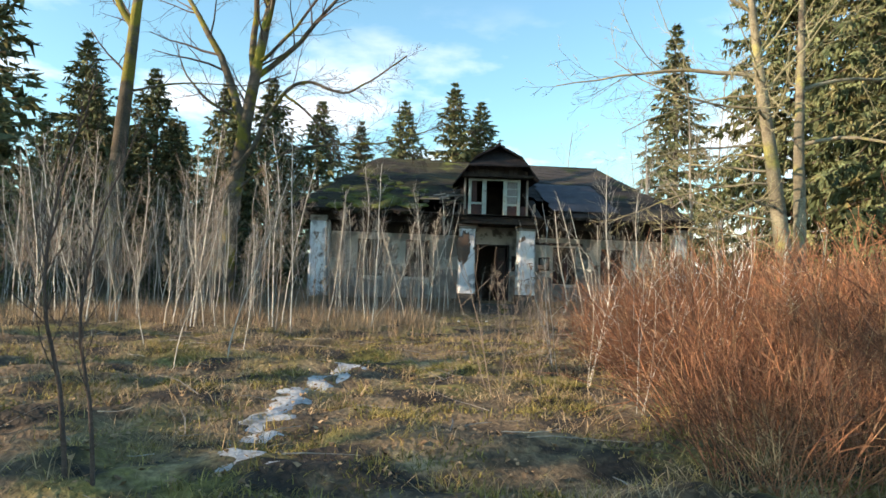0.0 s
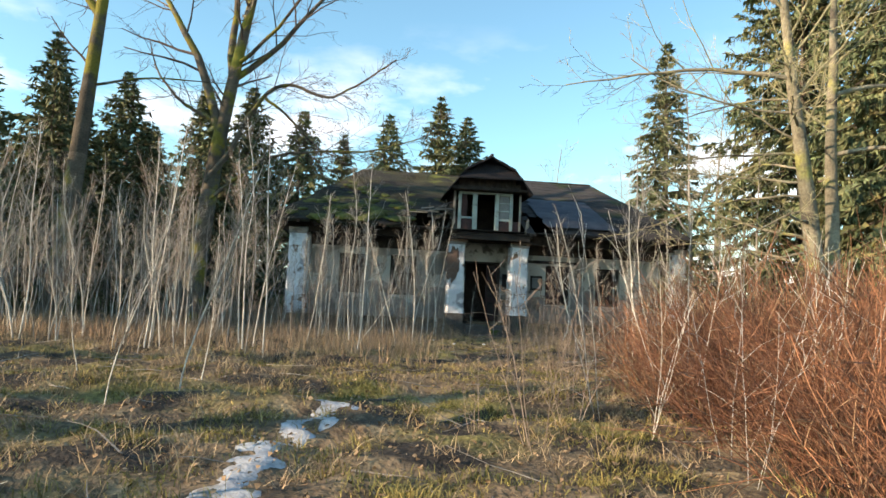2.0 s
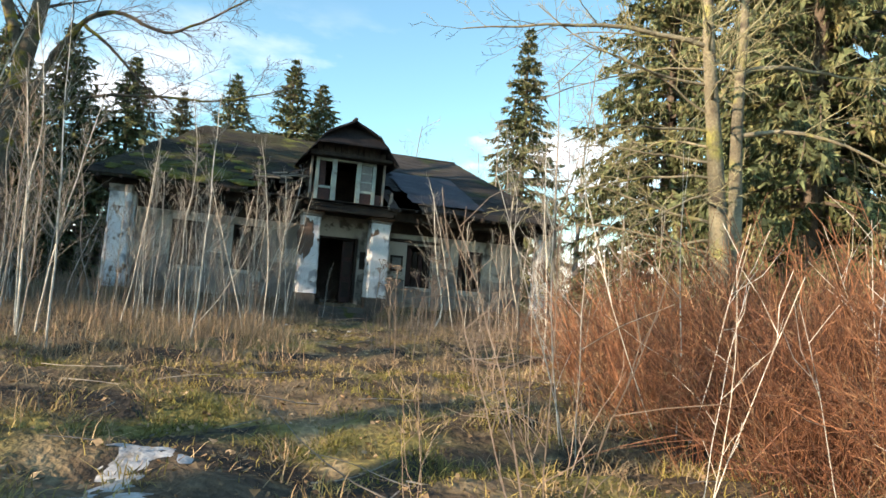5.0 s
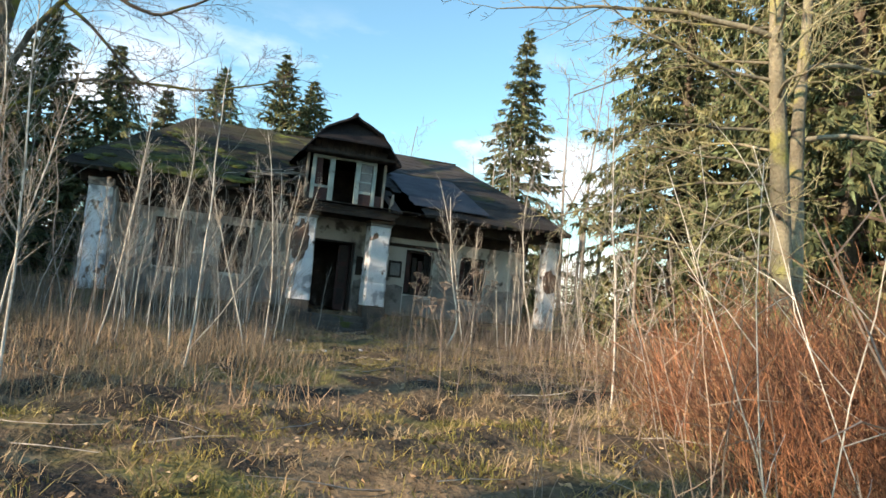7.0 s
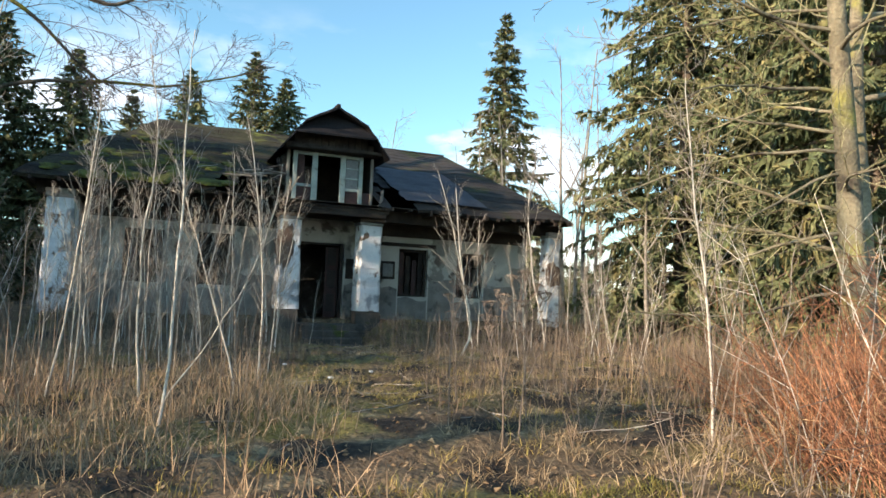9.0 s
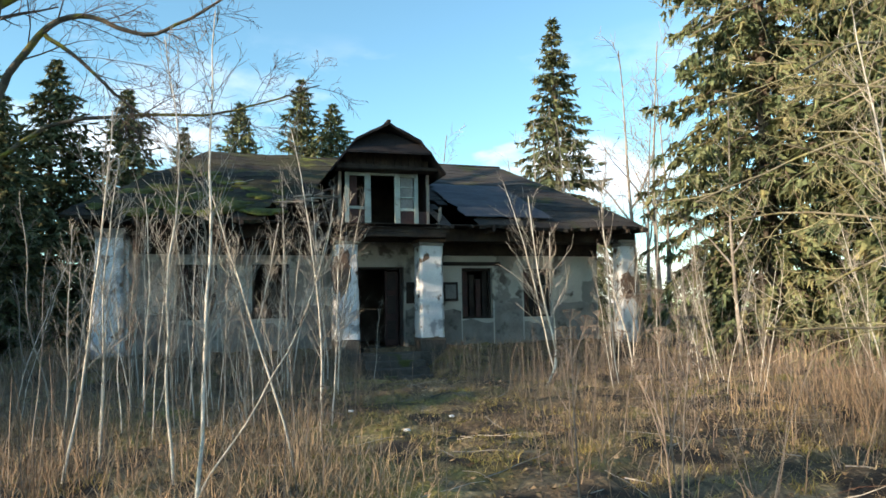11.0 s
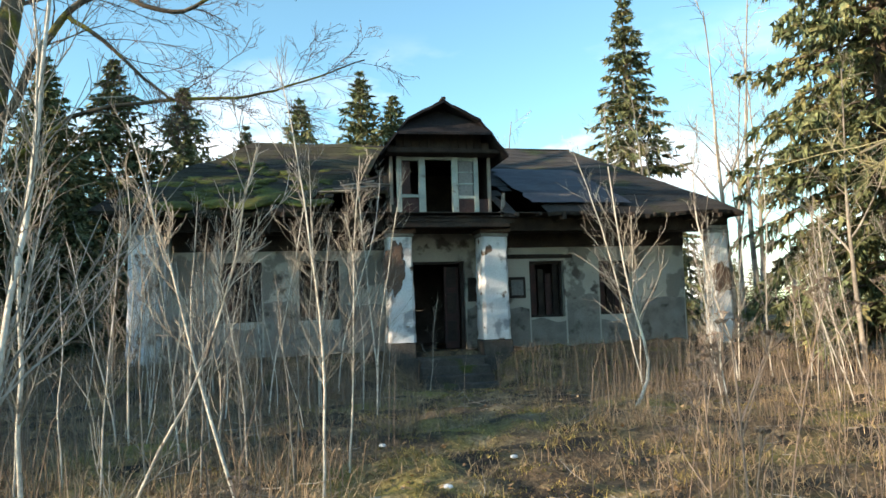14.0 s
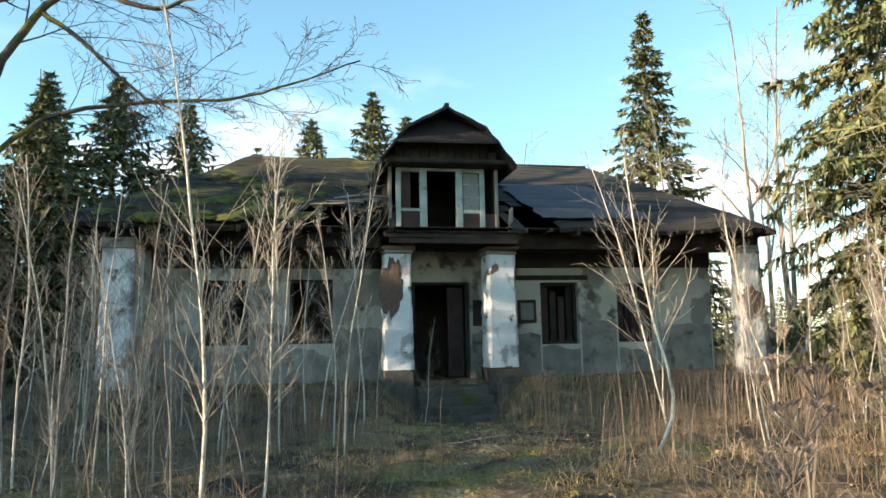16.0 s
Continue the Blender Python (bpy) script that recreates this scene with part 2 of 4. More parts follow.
def to_house(x, y):
    dx, dy = x - H_AT.x, y - H_AT.y
    return math.cos(H_YAW) * dx + math.sin(H_YAW) * dy, -math.sin(H_YAW) * dx + math.cos(H_YAW) * dy


def ground_z(x, y):
    z = ramp_of(y, ((-30, 0.0), (3, 0.33), (7, 0.43), (10, 0.48), (14, 0.52), (18, 0.50), (22, 0.36), (26, -0.05), (60, 0.0)))
    u, v = to_house(x, y)
    # bank against the house, cut by the way to the steps
    near = max(0.0, 1 - max(abs(v - 6) - 6.2, 0) / 3.0) * max(0.0, 1 - max(abs(u + 0.9) - 8.5, 0) / 4.0)
    gap = min(1.0, max(0.0, (abs(u + 0.95) - 0.75) / 0.9))
    z += 0.74 * near * near * (3 - 2 * near) * (gap if v < 0.5 else 1)
    q = Vector((x, y, 0))
    fade = 1.0 if abs(x) < 60 and abs(y) < 90 else 0.3
    z += fade * (0.06 * noise.noise(q * 0.55) + 0.10 * noise.noise(q * 1.6) + 0.07 * noise.noise(q * 3.7) + 0.016 * noise.noise(q * 9))
    return z


def spaced(lo, hi, near_lo, near_hi, step):
    out, x, s = [], near_lo, step
    while x > lo:
        s *= 1.35
        x -= s
        out.append(x)
    out.reverse()
    n = int(round((near_hi - near_lo) / step))
    out += [near_lo + (near_hi - near_lo) * k / n for k in range(n + 1)]
    x, s = near_hi, step
    while x < hi:
        s *= 1.35
        x += s
        out.append(x)
    return out


gx, gy = spaced(-700, 700, -9.0, 12.0, 0.14), spaced(-500, 900, -1.0, 28.0, 0.14)
gv = [(x, y, ground_z(x, y)) for y in gy for x in gx]
nx = len(gx)
gf = [(j * nx + i, j * nx + i + 1, (j + 1) * nx + i + 1, (j + 1) * nx + i) for j in range(len(gy) - 1) for i in range(nx - 1)]
tagged(new("ground", mesh_of("ground", gv, gf, SOIL, True)), "rough ground of mud, moss and trampled litter", "ground", kind="structure")

# strip of old snow in the foot track
snow_v, snow_f = [], []
SNOW_LINE = [Vector((-1.15, 4.0, 0)), Vector((-1.30, 5.0, 0)), Vector((-1.27, 5.7, 0)), Vector((-1.20, 6.5, 0)), Vector((-1.06, 7.4, 0)), Vector((-1.02, 7.9, 0))]
sx0, sy0, st = -2.3, 3.0, 0.045
snx, sny = 44, 128
for j in range(sny):
    for i in range(snx):
        p = Vector((sx0 + st * i, sy0 + st * j, 0))
        d = min((p - (a + (b - a) * max(0, min(1, (p - a).dot(b - a) / (b - a).length_squared)))).length for a, b in zip(SNOW_LINE, SNOW_LINE[1:]))
        w = 0.095 + 0.05 * noise.noise(p * 2.3 + Vector((5, 2, 0))) + 0.10 * noise.noise(p * 6) + 0.05 * noise.noise(p * 14)
        snow_v.append((p.x, p.y, ground_z(p.x, p.y) + max(-0.08, min(0.006, 0.16 * (w - d)))))
snow_f = [(j * snx + i, j * snx + i + 1, (j + 1) * snx + i + 1, (j + 1) * snx + i) for j in range(sny - 1) for i in range(snx - 1)
          if max(snow_v[j * snx + i][2] - ground_z(*snow_v[j * snx + i][:2]), snow_v[(j + 1) * snx + i + 1][2] - ground_z(*snow_v[(j + 1) * snx + i + 1][:2])) > -0.06]
tagged(new("snow_patch", mesh_of("snow_patch", snow_v, snow_f, SNOW, True)), "thin strip of melting old snow along the foot track", "snow", kind="stuff")


# ---- the house ----
house = tagged(new("house"), "abandoned whitewashed house with a mossy hipped roof and a balcony dormer", "house")
house.matrix_world = Matrix.Translation(H_AT) @ Matrix.Rotation(H_YAW, 4, 'Z')
MID = -0.95
WU0, WU1, WV, FLOOR, TOP = -7.55, 6.45, 1.5, 0.65, 4.1


def wall_cells(name, a0, a1, z0, z1, openings, place, mat, label=""):
    """A wall of boxes round its openings (a, b, z, z); place maps (along, near or far, up) to house places."""
    xs = sorted({a0, a1, *[o[0] for o in openings], *[o[1] for o in openings]})
    bm = bmesh.new()
    for x0, x1 in zip(xs, xs[1:]):
        holes = sorted((o[2], o[3]) for o in openings if o[0] <= x0 and o[1] >= x1)
        z = z0
        for h0, h1 in holes + [(z1, z1)]:
            if h0 - z > 1e-4:
                box(bm, place(x0, 0, z), place(x1, 1, h0))
            z = h1
    bmesh.ops.remove_doubles(bm, verts=bm.verts[:], dist=0.0005)
    inner = [f for f in bm.faces if sum(1 for g in bm.faces if g is not f and (g.calc_center_median() - f.calc_center_median()).length < 1e-4)]
    bmesh.ops.delete(bm, geom=inner, context='FACES')
    return part(name, bm, mat, house, label)


WINDOWS = [(-6.45, -5.40, 1.58, 3.10), (-4.47, -3.45, 1.58, 3.12), (1.74, 2.75, 1.46, 3.02), (3.80, 4.80, 1.48, 3.0)]
DOOR = (-1.56, -0.10, FLOOR, 3.04)
wall_cells("wall", WU0, WU1, -0.3, TOP, WINDOWS + [DOOR], lambda a, d, z: (a, WV + 0.45 * d, z), PLASTER, "peeling cream plaster front wall")
wall_cells("wall", WV + 0.45, 12.0, -0.3, TOP, [(4, 5, 1.5, 3.0), (8, 9, 1.5, 3.0)], lambda a, d, z: (WU0 + 0.45 * d, a, z), PLASTER)
wall_cells("wall", WV + 0.45, 12.0, -0.3, TOP, [(4, 5, 1.5, 3.0), (8, 9, 1.5, 3.0)], lambda a, d, z: (WU1 - 0.45 * d, a, z), PLASTER)
wall_cells("wall", WU0 + 0.45, WU1 - 0.45, -0.3, TOP, [], lambda a, d, z: (a, 12.0 - 0.45 * d, z), PLASTER)
# added closed partitions, with the rooms' shade put into their colour
wall_cells("inner_wall", WU0 + 0.45, WU1 - 0.45, FLOOR, TOP, [], lambda a, d, z: (a, 5.5 + 0.2 * d, z), SHADE_PLASTER)
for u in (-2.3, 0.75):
    wall_cells("inner_wall", WV + 0.46, 5.49, FLOOR, TOP, [], lambda a, d, z: (u + 0.15 * d, a, z), SHADE_PLASTER)
boxed("inner_floor", (WU0 + 0.46, WV + 0.46, FLOOR - 0.25), (WU1 - 0.46, 11.5, FLOOR - 0.02), DARKWOOD, house)
boxed("porch_floor", (-8.5, -0.25, -0.35), (6.95, WV - 0.003, FLOOR - 0.04), STONE, house, "cracked dark stone porch floor", worn=0.03)
boxed("attic_floor", (WU0 + 0.01, WV - 0.0, TOP + 0.004), (WU1 - 0.01, 11.9, TOP + 0.12), DARKWOOD, house)

# lower band where the plaster has fallen off: ragged plates on the wall
def ragged_plate(a0, a1, z0, z1, seed):
    bm = bmesh.new()
    n = max(4, int((a1 - a0) / 0.12))
    top = []
    for k in range(n + 1):
        a = a0 + (a1 - a0) * k / n
        h = z1 + 0.28 * noise.noise(Vector((a * 1.3, seed, 0))) + 0.08 * noise.noise(Vector((a * 6, seed, 1)))
        top.append((a, h))
    rows = []
    for a, h in top:
        rows.append([bm.verts.new((a, WV - 0.012, z0)), bm.verts.new((a, WV - 0.012, h)), bm.verts.new((a, WV + 0.02, h))])
    for p, q in zip(rows, rows[1:]):
        bm.faces.new((p[0], q[0], q[1], p[1]))
        bm.faces.new((p[1], q[1], q[2], p[2]))
    return part("bare_patch", bm, CEMENT, house, "rough grey render where whitewash fell away")


for k, (a0, a1, h) in enumerate(((-7.5, -6.5, 1.75), (-6.45, -5.4, 1.45), (-5.35, -4.5, 2.05), (-4.45, -3.5, 1.4), (-3.45, -1.62, 1.9), (-0.06, 1.7, 1.75), (1.74, 2.75, 1.36), (2.8, 3.75, 1.95), (3.8, 4.8, 1.35), (4.85, 6.4, 1.9))):
    ragged_plate(a0, a1, FLOOR - 0.03, h, k)


def window(a0, a1, z0, z1, bars, leaves):
    w = boxed("window", (a0 - 0.03, WV + 0.10, z0 - 0.05), (a1 + 0.03, WV + 0.45, z0 - 0.002), GREYWOOD, house)
    for x0, x1, y0, y1 in ((a0, a0 + 0.08, z0, z1), (a1 - 0.08, a1, z0, z1), (a0 + 0.08, a1 - 0.08, z1 - 0.08, z1), (a0 + 0.08, a1 - 0.08, z0, z0 + 0.07)):
        boxed("window_frame", (x0, WV + 0.16, y0), (x1, WV + 0.26, y1), DARKWOOD, w)
    if bars:
        m = (a0 + a1) / 2
        boxed("mullion", (m - 0.035, WV + 0.17, z0 + 0.07), (m + 0.035, WV + 0.25, z1 - 0.08), DARKWOOD, w)
        boxed("crossbar", (a0 + 0.08, WV + 0.18, z1 - 0.52), (a1 - 0.08, WV + 0.24, z1 - 0.46), DARKWOOD, w)
    # boards leaning behind the empty opening
    for k in range(leaves):
        x = a0 + 0.12 + k * 0.22
        boxed("board", (x, WV + 0.32, z0), (x + 0.17, WV + 0.35, z1 - 0.1 - 0.12 * (k % 3)), DARKWOOD if k % 2 else PANEL, w)


for k, win in enumerate(WINDOWS):
    window(*win, k in (0, 3), (2, 0, 4, 3)[k])
boxed("lintel", (0.28, WV - 0.06, 3.08), (3.0, WV - 0.004, 3.2), DARKWOOD, house)
# sign board on the wall beside the door
sign = boxed("sign_board", (1.12, WV - 0.05, 2.0), (1.60, WV - 0.014, 2.58), DARKWOOD, house, "small dark framed notice board")
boxed("sign_sheet", (1.19, WV - 0.062, 2.08), (1.53, WV - 0.053, 2.5), CURTAIN, sign)
boxed("meter_box", (-0.03, WV - 0.10, 1.95), (0.22, WV - 0.014, 2.58), DARKWOOD, house, "dark metal meter box")

# door: frame, one leaf left ajar inside
door = boxed("door", (DOOR[0], WV + 0.12, FLOOR - 0.02), (DOOR[1], WV + 0.42, FLOOR + 0.03), STONE, house, "open double door with dark brown leaves")
for a, b, z0, z1 in ((DOOR[0], DOOR[0] + 0.1, FLOOR, DOOR[3]), (DOOR[1] - 0.1, DOOR[1], FLOOR, DOOR[3]), (DOOR[0] + 0.1, DOOR[1] - 0.1, DOOR[3] - 0.1, DOOR[3])):
    boxed("door_frame", (a, WV + 0.10, z0 + 0.04), (b, WV + 0.24, z1), DOORWOOD, door)
leaf = boxed("door_leaf", (-0.62, WV + 0.26, FLOOR + 0.06), (-0.22, WV + 0.31, DOOR[3] - 0.12), PANEL, door, "red-brown panelled leaf")
for z in (0.9, 1.65, 2.35):
    boxed("door_panel", (-0.55, WV + 0.245, z), (-0.29, WV + 0.258, z + 0.55), DOORWOOD, leaf)


# pillars: tapered, plaster broken at the edges
def pillar(u0, u1, z0, z1, spread, seed, mat=WHITEWASH, label="whitewashed masonry pillar with chipped plaster", thick=0.65):
    rng = random.Random(seed)
    bm = bmesh.new()
    rows = []
    n = 14
    for k in range(n + 1):
        f = k / n
        z = z0 + (z1 - z0) * f
        s = spread * (1 - f)
        ring = []
        c = 0.06
        a0, a1, b0, b1 = u0 - s, u1 + s, 0.0 - s * 0.5, thick
        for (x, y) in ((a0 + c, b0), (a1 - c, b0), (a1, b0 + c), (a1, b1), (a0, b1), (a0, b0 + c)):
            j = 0.016
            ring.append(bm.verts.new((x + rng.uniform(-j, j), y + rng.uniform(-j, j), z)))
        rows.append(ring)
    for p, q in zip(rows, rows[1:]):
        for i in range(6):
            bm.faces.new((p[i], p[(i + 1) % 6], q[(i + 1) % 6], q[i]))
    bm.faces.new(rows[-1])
    bm.faces.new(list(reversed(rows[0])))
    return part("pillar", bm, mat, house, label)


def ring_slab(parent, name, u0, u1, z0, z1, grow, mat, thick=0.65):
    return boxed(name, (u0 - grow, -grow, z0), (u1 + grow, thick + grow, z1), mat, parent, bevel=0.02, worn=0.025)


for u0, u1, sp, top, seed in ((-8.24, -7.62, 0.06, 3.66, 1), (-2.36, -1.76, 0.03, 3.55, 2), (0.0, 0.66, 0.02, 3.55, 3), (6.42, 6.92, 0.05, 3.6, 4)):
    corner = seed in (1, 4)
    deep = 0.45 if seed == 4 else 0.65
    p = pillar(u0, u1, 0.55 if corner else 0.98, top, sp, seed, thick=deep)
    if not corner:
        ring_slab(p, "plinth", u0, u1, 0.55, 0.975, 0.03, STONE)
    ring_slab(p, "capital", u0, u1, top + 0.004, top + 0.09, 0.03, CEMENT, deep)
    ring_slab(p, "abacus", u0, u1, top + 0.095, top + 0.2, 0.07 if not corner else 0.03, BRICKY if not corner else CEMENT, deep)
# inner wing of the left corner pillar, closing the porch end
wall_cells("wall", 0.66, WV - 0.004, -0.3, 3.75, [], lambda a, d, z: (-7.95 + 0.4 * d, a, z), WHITEWASH)
# fallen plaster on the left column
for k, (z0, z1, a) in enumerate(((2.3, 3.3, -2.2), (2.05, 2.75, 6.66))):
    bm = bmesh.new()
    bmesh.ops.create_icosphere(bm, subdivisions=4, radius=1)
    for v in bm.verts:
        d = 1 + 0.45 * noise.noise(v.co * 1.8 + Vector((k, 0, 0))) + 0.3 * noise.noise(v.co * 5 + Vector((k, 4, 0)))
        v.co = Vector((a + v.co.x * 0.26 * d, -0.005 + v.co.y * 0.028, (z0 + z1) / 2 + v.co.z * (z1 - z0) / 1.8 * d))
    part("bare_patch", bm, BRICKY, house, "bare brick where plaster fell away")

# steps
for k in range(5):
    z1 = FLOOR - 0.06 - 0.165 * k
    boxed("step", (MID - 0.78 - 0.03 * k, -0.26 - 0.30 * (k + 1), z1 - 0.6), (MID + 0.78 + 0.03 * k, -0.262 - 0.30 * k, z1), STONE, house, "dark worn stone step" if not k else "", worn=0.02, bevel=0.025)

# beams and soffit under the eaves
boxed("eave_beam", (-8.5, 0.12, 3.74), (-2.45, 0.5, 4.07), DARKWOOD, house, "sagging dark timber beam", worn=0.03)
boxed("eave_beam", (0.8, 0.12, 3.72), (7.0, 0.5, 4.06), DARKWOOD, house, worn=0.03)
boxed("ceiling_board", (WU0 + 0.02, WV - 0.09, 3.36), (DOOR[0] - 0.4, WV - 0.02, 4.07), DARKWOOD, house, "dark stained boards under the eave", worn=0.03)
boxed("ceiling_board", (0.34, WV - 0.09, 3.40), (WU1 - 0.02, WV - 0.02, 4.07), DARKWOOD, house, worn=0.03)
boxed("porch_beam", (-8.3, 0.75, 3.72), (6.8, 0.95, 3.95), DARKWOOD, house, worn=0.04)
boxed("soffit", (-8.75, -0.45, 4.075), (7.0, WV - 0.01, 4.10), DARKWOOD, house)
for k in range(26):
    u = -8.6 + 0.62 * k
    if not (-2.5 < u < 0.7):
        boxed("rafter_end", (u, -0.62, 3.96 + 0.04 * math.sin(k * 2.1)), (u + 0.09, 0.14, 4.065), DARKWOOD, house, worn=0.02)
rng = random.Random(8)
for k in range(7):
    u = rng.choice((rng.uniform(-8, -3), rng.uniform(1, 6.5)))
    bm = bmesh.new()
    box(bm, (-0.03, -0.012, -rng.uniform(0.25, 0.6)), (0.03, 0.012, 0))
    ob = part("hanging_lath", bm, DARKWOOD, house)
    ob.matrix_basis = pose(u, rng.uniform(-0.3, 1.2), 4.07, 0, rng.uniform(-25, 25), rng.uniform(0, 90))

# hipped roof: courses of roofing that sag and step
EU0, EU1, EV0, EV1, EZ = -8.95, 7.05, -0.62, 12.6, 4.14
RU0, RU1, RV, RZ = -5.75, 4.75, 5.6, 7.12


def roof_face(name, a, b, c, d, mat, label, sag, courses=16, cells=70, hole=None):
    """a, b: the eave's ends; d, c: the top's ends over a and b."""
    a, b, c, d = (Vector(x) for x in (a, b, c, d))
    nrm = (b - a).cross(d - a).normalized()
    if nrm.z < 0:
        nrm = -nrm
    sheet = None
    for i in range(courses):
        bm = bmesh.new()
        rows = []
        for f, lift in ((i / courses, 0.008), ((i + 1.04) / courses, 0.0)):
            f = min(f, 1.0)
            l, r = a.lerp(d, f), b.lerp(c, f)
            row = []
            for k in range(cells + 1):
                p = l.lerp(r, k / cells)
                s = sag * noise.noise(Vector((p.x * 0.5, p.y * 0.5, p.z * 0.5))) + 0.5 * sag * noise.noise(p * 1.6) - (0.10 * math.exp(-f * 6) * (0.5 + 0.5 * math.sin(p.x * 1.9)) if sag > 0.05 else 0)
                rag = (0.05 * noise.noise(Vector((p.x * 7, i * 3.1, 0))) if i else 0.09 * noise.noise(Vector((p.x * 5, 0, 0))))
                row.append(bm.verts.new(p + nrm * (lift + s) + (a - d).normalized() * (rag if lift else 0)))
            rows.append(row)
        under = [bm.verts.new(v.co - nrm * (0.012 if i else 0.10)) for v in rows[0]]
        for k in range(cells):
            m = (rows[0][k].co + rows[1][k + 1].co) / 2
            if hole and hole(m):
                continue
            bm.faces.new((rows[0][k], rows[0][k + 1], rows[1][k + 1], rows[1][k]))
            bm.faces.new((under[k], under[k + 1], rows[0][k + 1], rows[0][k]))
        bmesh.ops.delete(bm, geom=[v for v in bm.verts if not v.link_faces], context='VERTS')
        if sheet is None:
            sheet = part(name, bm, mat, house, label)
        else:
            part("course", bm, mat, sheet)
    return sheet


def broken(p):
    g = noise.noise(Vector((p.x * 2.2, p.y * 2.2, 3))) * 0.35
    right = abs(p.x - 1.05) < 0.42 + g and p.z < 4.95 + g
    left = -4.2 < p.x < -2.3 and p.z < 4.62 + g
    under_dormer = -2.25 < p.x < 0.40 and p.y < 3.1
    return right or left or under_dormer


cu = MID
e0, e1 = (EU0, EV0, EZ), (EU1, EV0, EZ)
split_e, split_r = (cu, EV0, EZ), (cu, RV, RZ)
roof_face("roof", e0, split_e, split_r, (RU0, RV, RZ), MOSSY_ROOF, "moss-grown sagging roofing", 0.14, hole=broken)
roof_face("roof", split_e, e1, (RU1, RV, RZ), split_r, ROOFING, "dark worn roofing felt", 0.07, hole=broken)
roof_face("roof", e1, (EU1, EV1, EZ), (RU1, RV + 0.9, RZ), (RU1, RV, RZ), ROOFING, "", 0.06)
roof_face("roof", (EU0, EV1, EZ), e0, (RU0, RV, RZ), (RU0, RV + 0.9, RZ), MOSSY_ROOF, "", 0.08)
roof_face("roof", (EU1, EV1, EZ), (EU0, EV1, EZ), (RU0, RV + 0.9, RZ), (RU1, RV + 0.9, RZ), ROOFING, "", 0.05)
boxed("ridge_cap", (RU0 - 0.05, RV - 0.08, RZ - 0.03), (RU1 + 0.05, RV + 0.98, RZ + 0.05), ROOFING, house, worn=0.02)
# cushions of moss on the sagging side of the roof
ROOF_MOSS = material("roof_moss", ((0.10, 0.115, 0.024), (0.065, 0.070, 0.022)), 2.5, 22, 0.95, 0.8, vary=0.35)
cushions = []
for k in range(4):
    bm = bmesh.new()
    bmesh.ops.create_icosphere(bm, subdivisions=3, radius=1)
    for v in bm.verts:
        d = 1 + 0.35 * noise.noise(v.co * 1.7 + Vector((k * 3, 0, 0))) + 0.2 * noise.noise(v.co * 4.5 + Vector((0, k, 0)))
        v.co = Vector((v.co.x * d, v.co.y * d * 0.7, v.co.z * 0.16 * d))
    me = bpy.data.meshes.new("moss_cushion")
    bm.to_mesh(me)
    bm.free()
    me.materials.append(ROOF_MOSS)
    me.polygons.foreach_set("use_smooth", [True] * len(me.polygons))
    cushions.append(me)
rng = random.Random(19)
for k in range(90):
    f = 0.02 + 0.62 * rng.random() ** 1.5
    u = rng.uniform(-8.7 + 3.0 * f, -4.6 + 1.2 * rng.random())
    ob = part_of("moss_cushion", cushions[k % 4], house, "thick green moss cushion" if k == 0 else "")
    ob.matrix_basis = pose(u, EV0 + (RV - EV0) * f, EZ + (RZ - EZ) * f + 0.03, 25.6, 0, rng.uniform(-20, 20)) @ Matrix.Scale(rng.uniform(0.12, 0.42) * (1.0 if f < 0.3 else 0.75), 4)

# patch of smoother tar paper right of the dormer
def on_roof(u, f, up):
    return Vector((u, EV0 + (RV - EV0) * f, EZ + (RZ - EZ) * f)) + Vector((0, -0.43, 0.9)) * up


bm = bmesh.new()
rows = []
for i in range(17):
    f = 0.06 + 0.50 * i / 16
    left = 1.02 + 0.35 * noise.noise(Vector((0, i * 0.9, 4))) + 0.25 * (1 - i / 16)
    right = 4.0 - 0.35 * i / 16 + 0.06 * noise.noise(Vector((3, i * 0.8, 4)))
    rows.append([bm.verts.new(on_roof(left + (right - left) * k / 10, f, 0.075 + 0.02 * noise.noise(Vector((k * 0.9, i * 0.5, 0))) - 0.012 * (i % 4 == 0))) for k in range(11)])
for p, q in zip(rows, rows[1:]):
    for k in range(10):
        bm.faces.new((p[k], p[k + 1], q[k + 1], q[k]))
part("roof_patch", bm, TARPAPER, house, "smooth blue-black sheet of tar paper")

# dormer with a broken-slope roof over the balcony
dormer = boxed("dormer", (-2.2, 0.16, 3.98), (0.45, 0.30, 4.12), DARKWOOD, house, "timber balcony dormer with pale green glazed doors")
DV = 0.30
for a0, a1, z0, z1, m in ((-2.06, -1.94, 4.12, 5.62, PAINTWOOD), (-1.50, -1.33, 4.12, 5.62, PAINTWOOD), (-0.64, -0.48, 4.12, 5.62, PAINTWOOD), (-0.07, 0.05, 4.12, 5.62, PAINTWOOD), (0.30, 0.38, 4.12, 5.62, GREYWOOD), (-2.24, -2.16, 4.12, 5.62, GREYWOOD)):
    boxed("post", (a0, DV, z0), (a1, DV + 0.1, z1), m, dormer)
for a0, a1, z0, z1, m in ((-1.94, -1.5, 4.58, 4.66, PAINTWOOD), (-0.48, -0.07, 4.55, 4.63, PAINTWOOD), (-1.94, -1.5, 5.52, 5.62, PAINTWOOD), (-0.48, -0.07, 5.52, 5.62, PAINTWOOD), (-1.33, -0.64, 5.55, 5.62, PAINTWOOD)):
    boxed("rail", (a0, DV + 0.01, z0), (a1, DV + 0.09, z1), m, dormer)
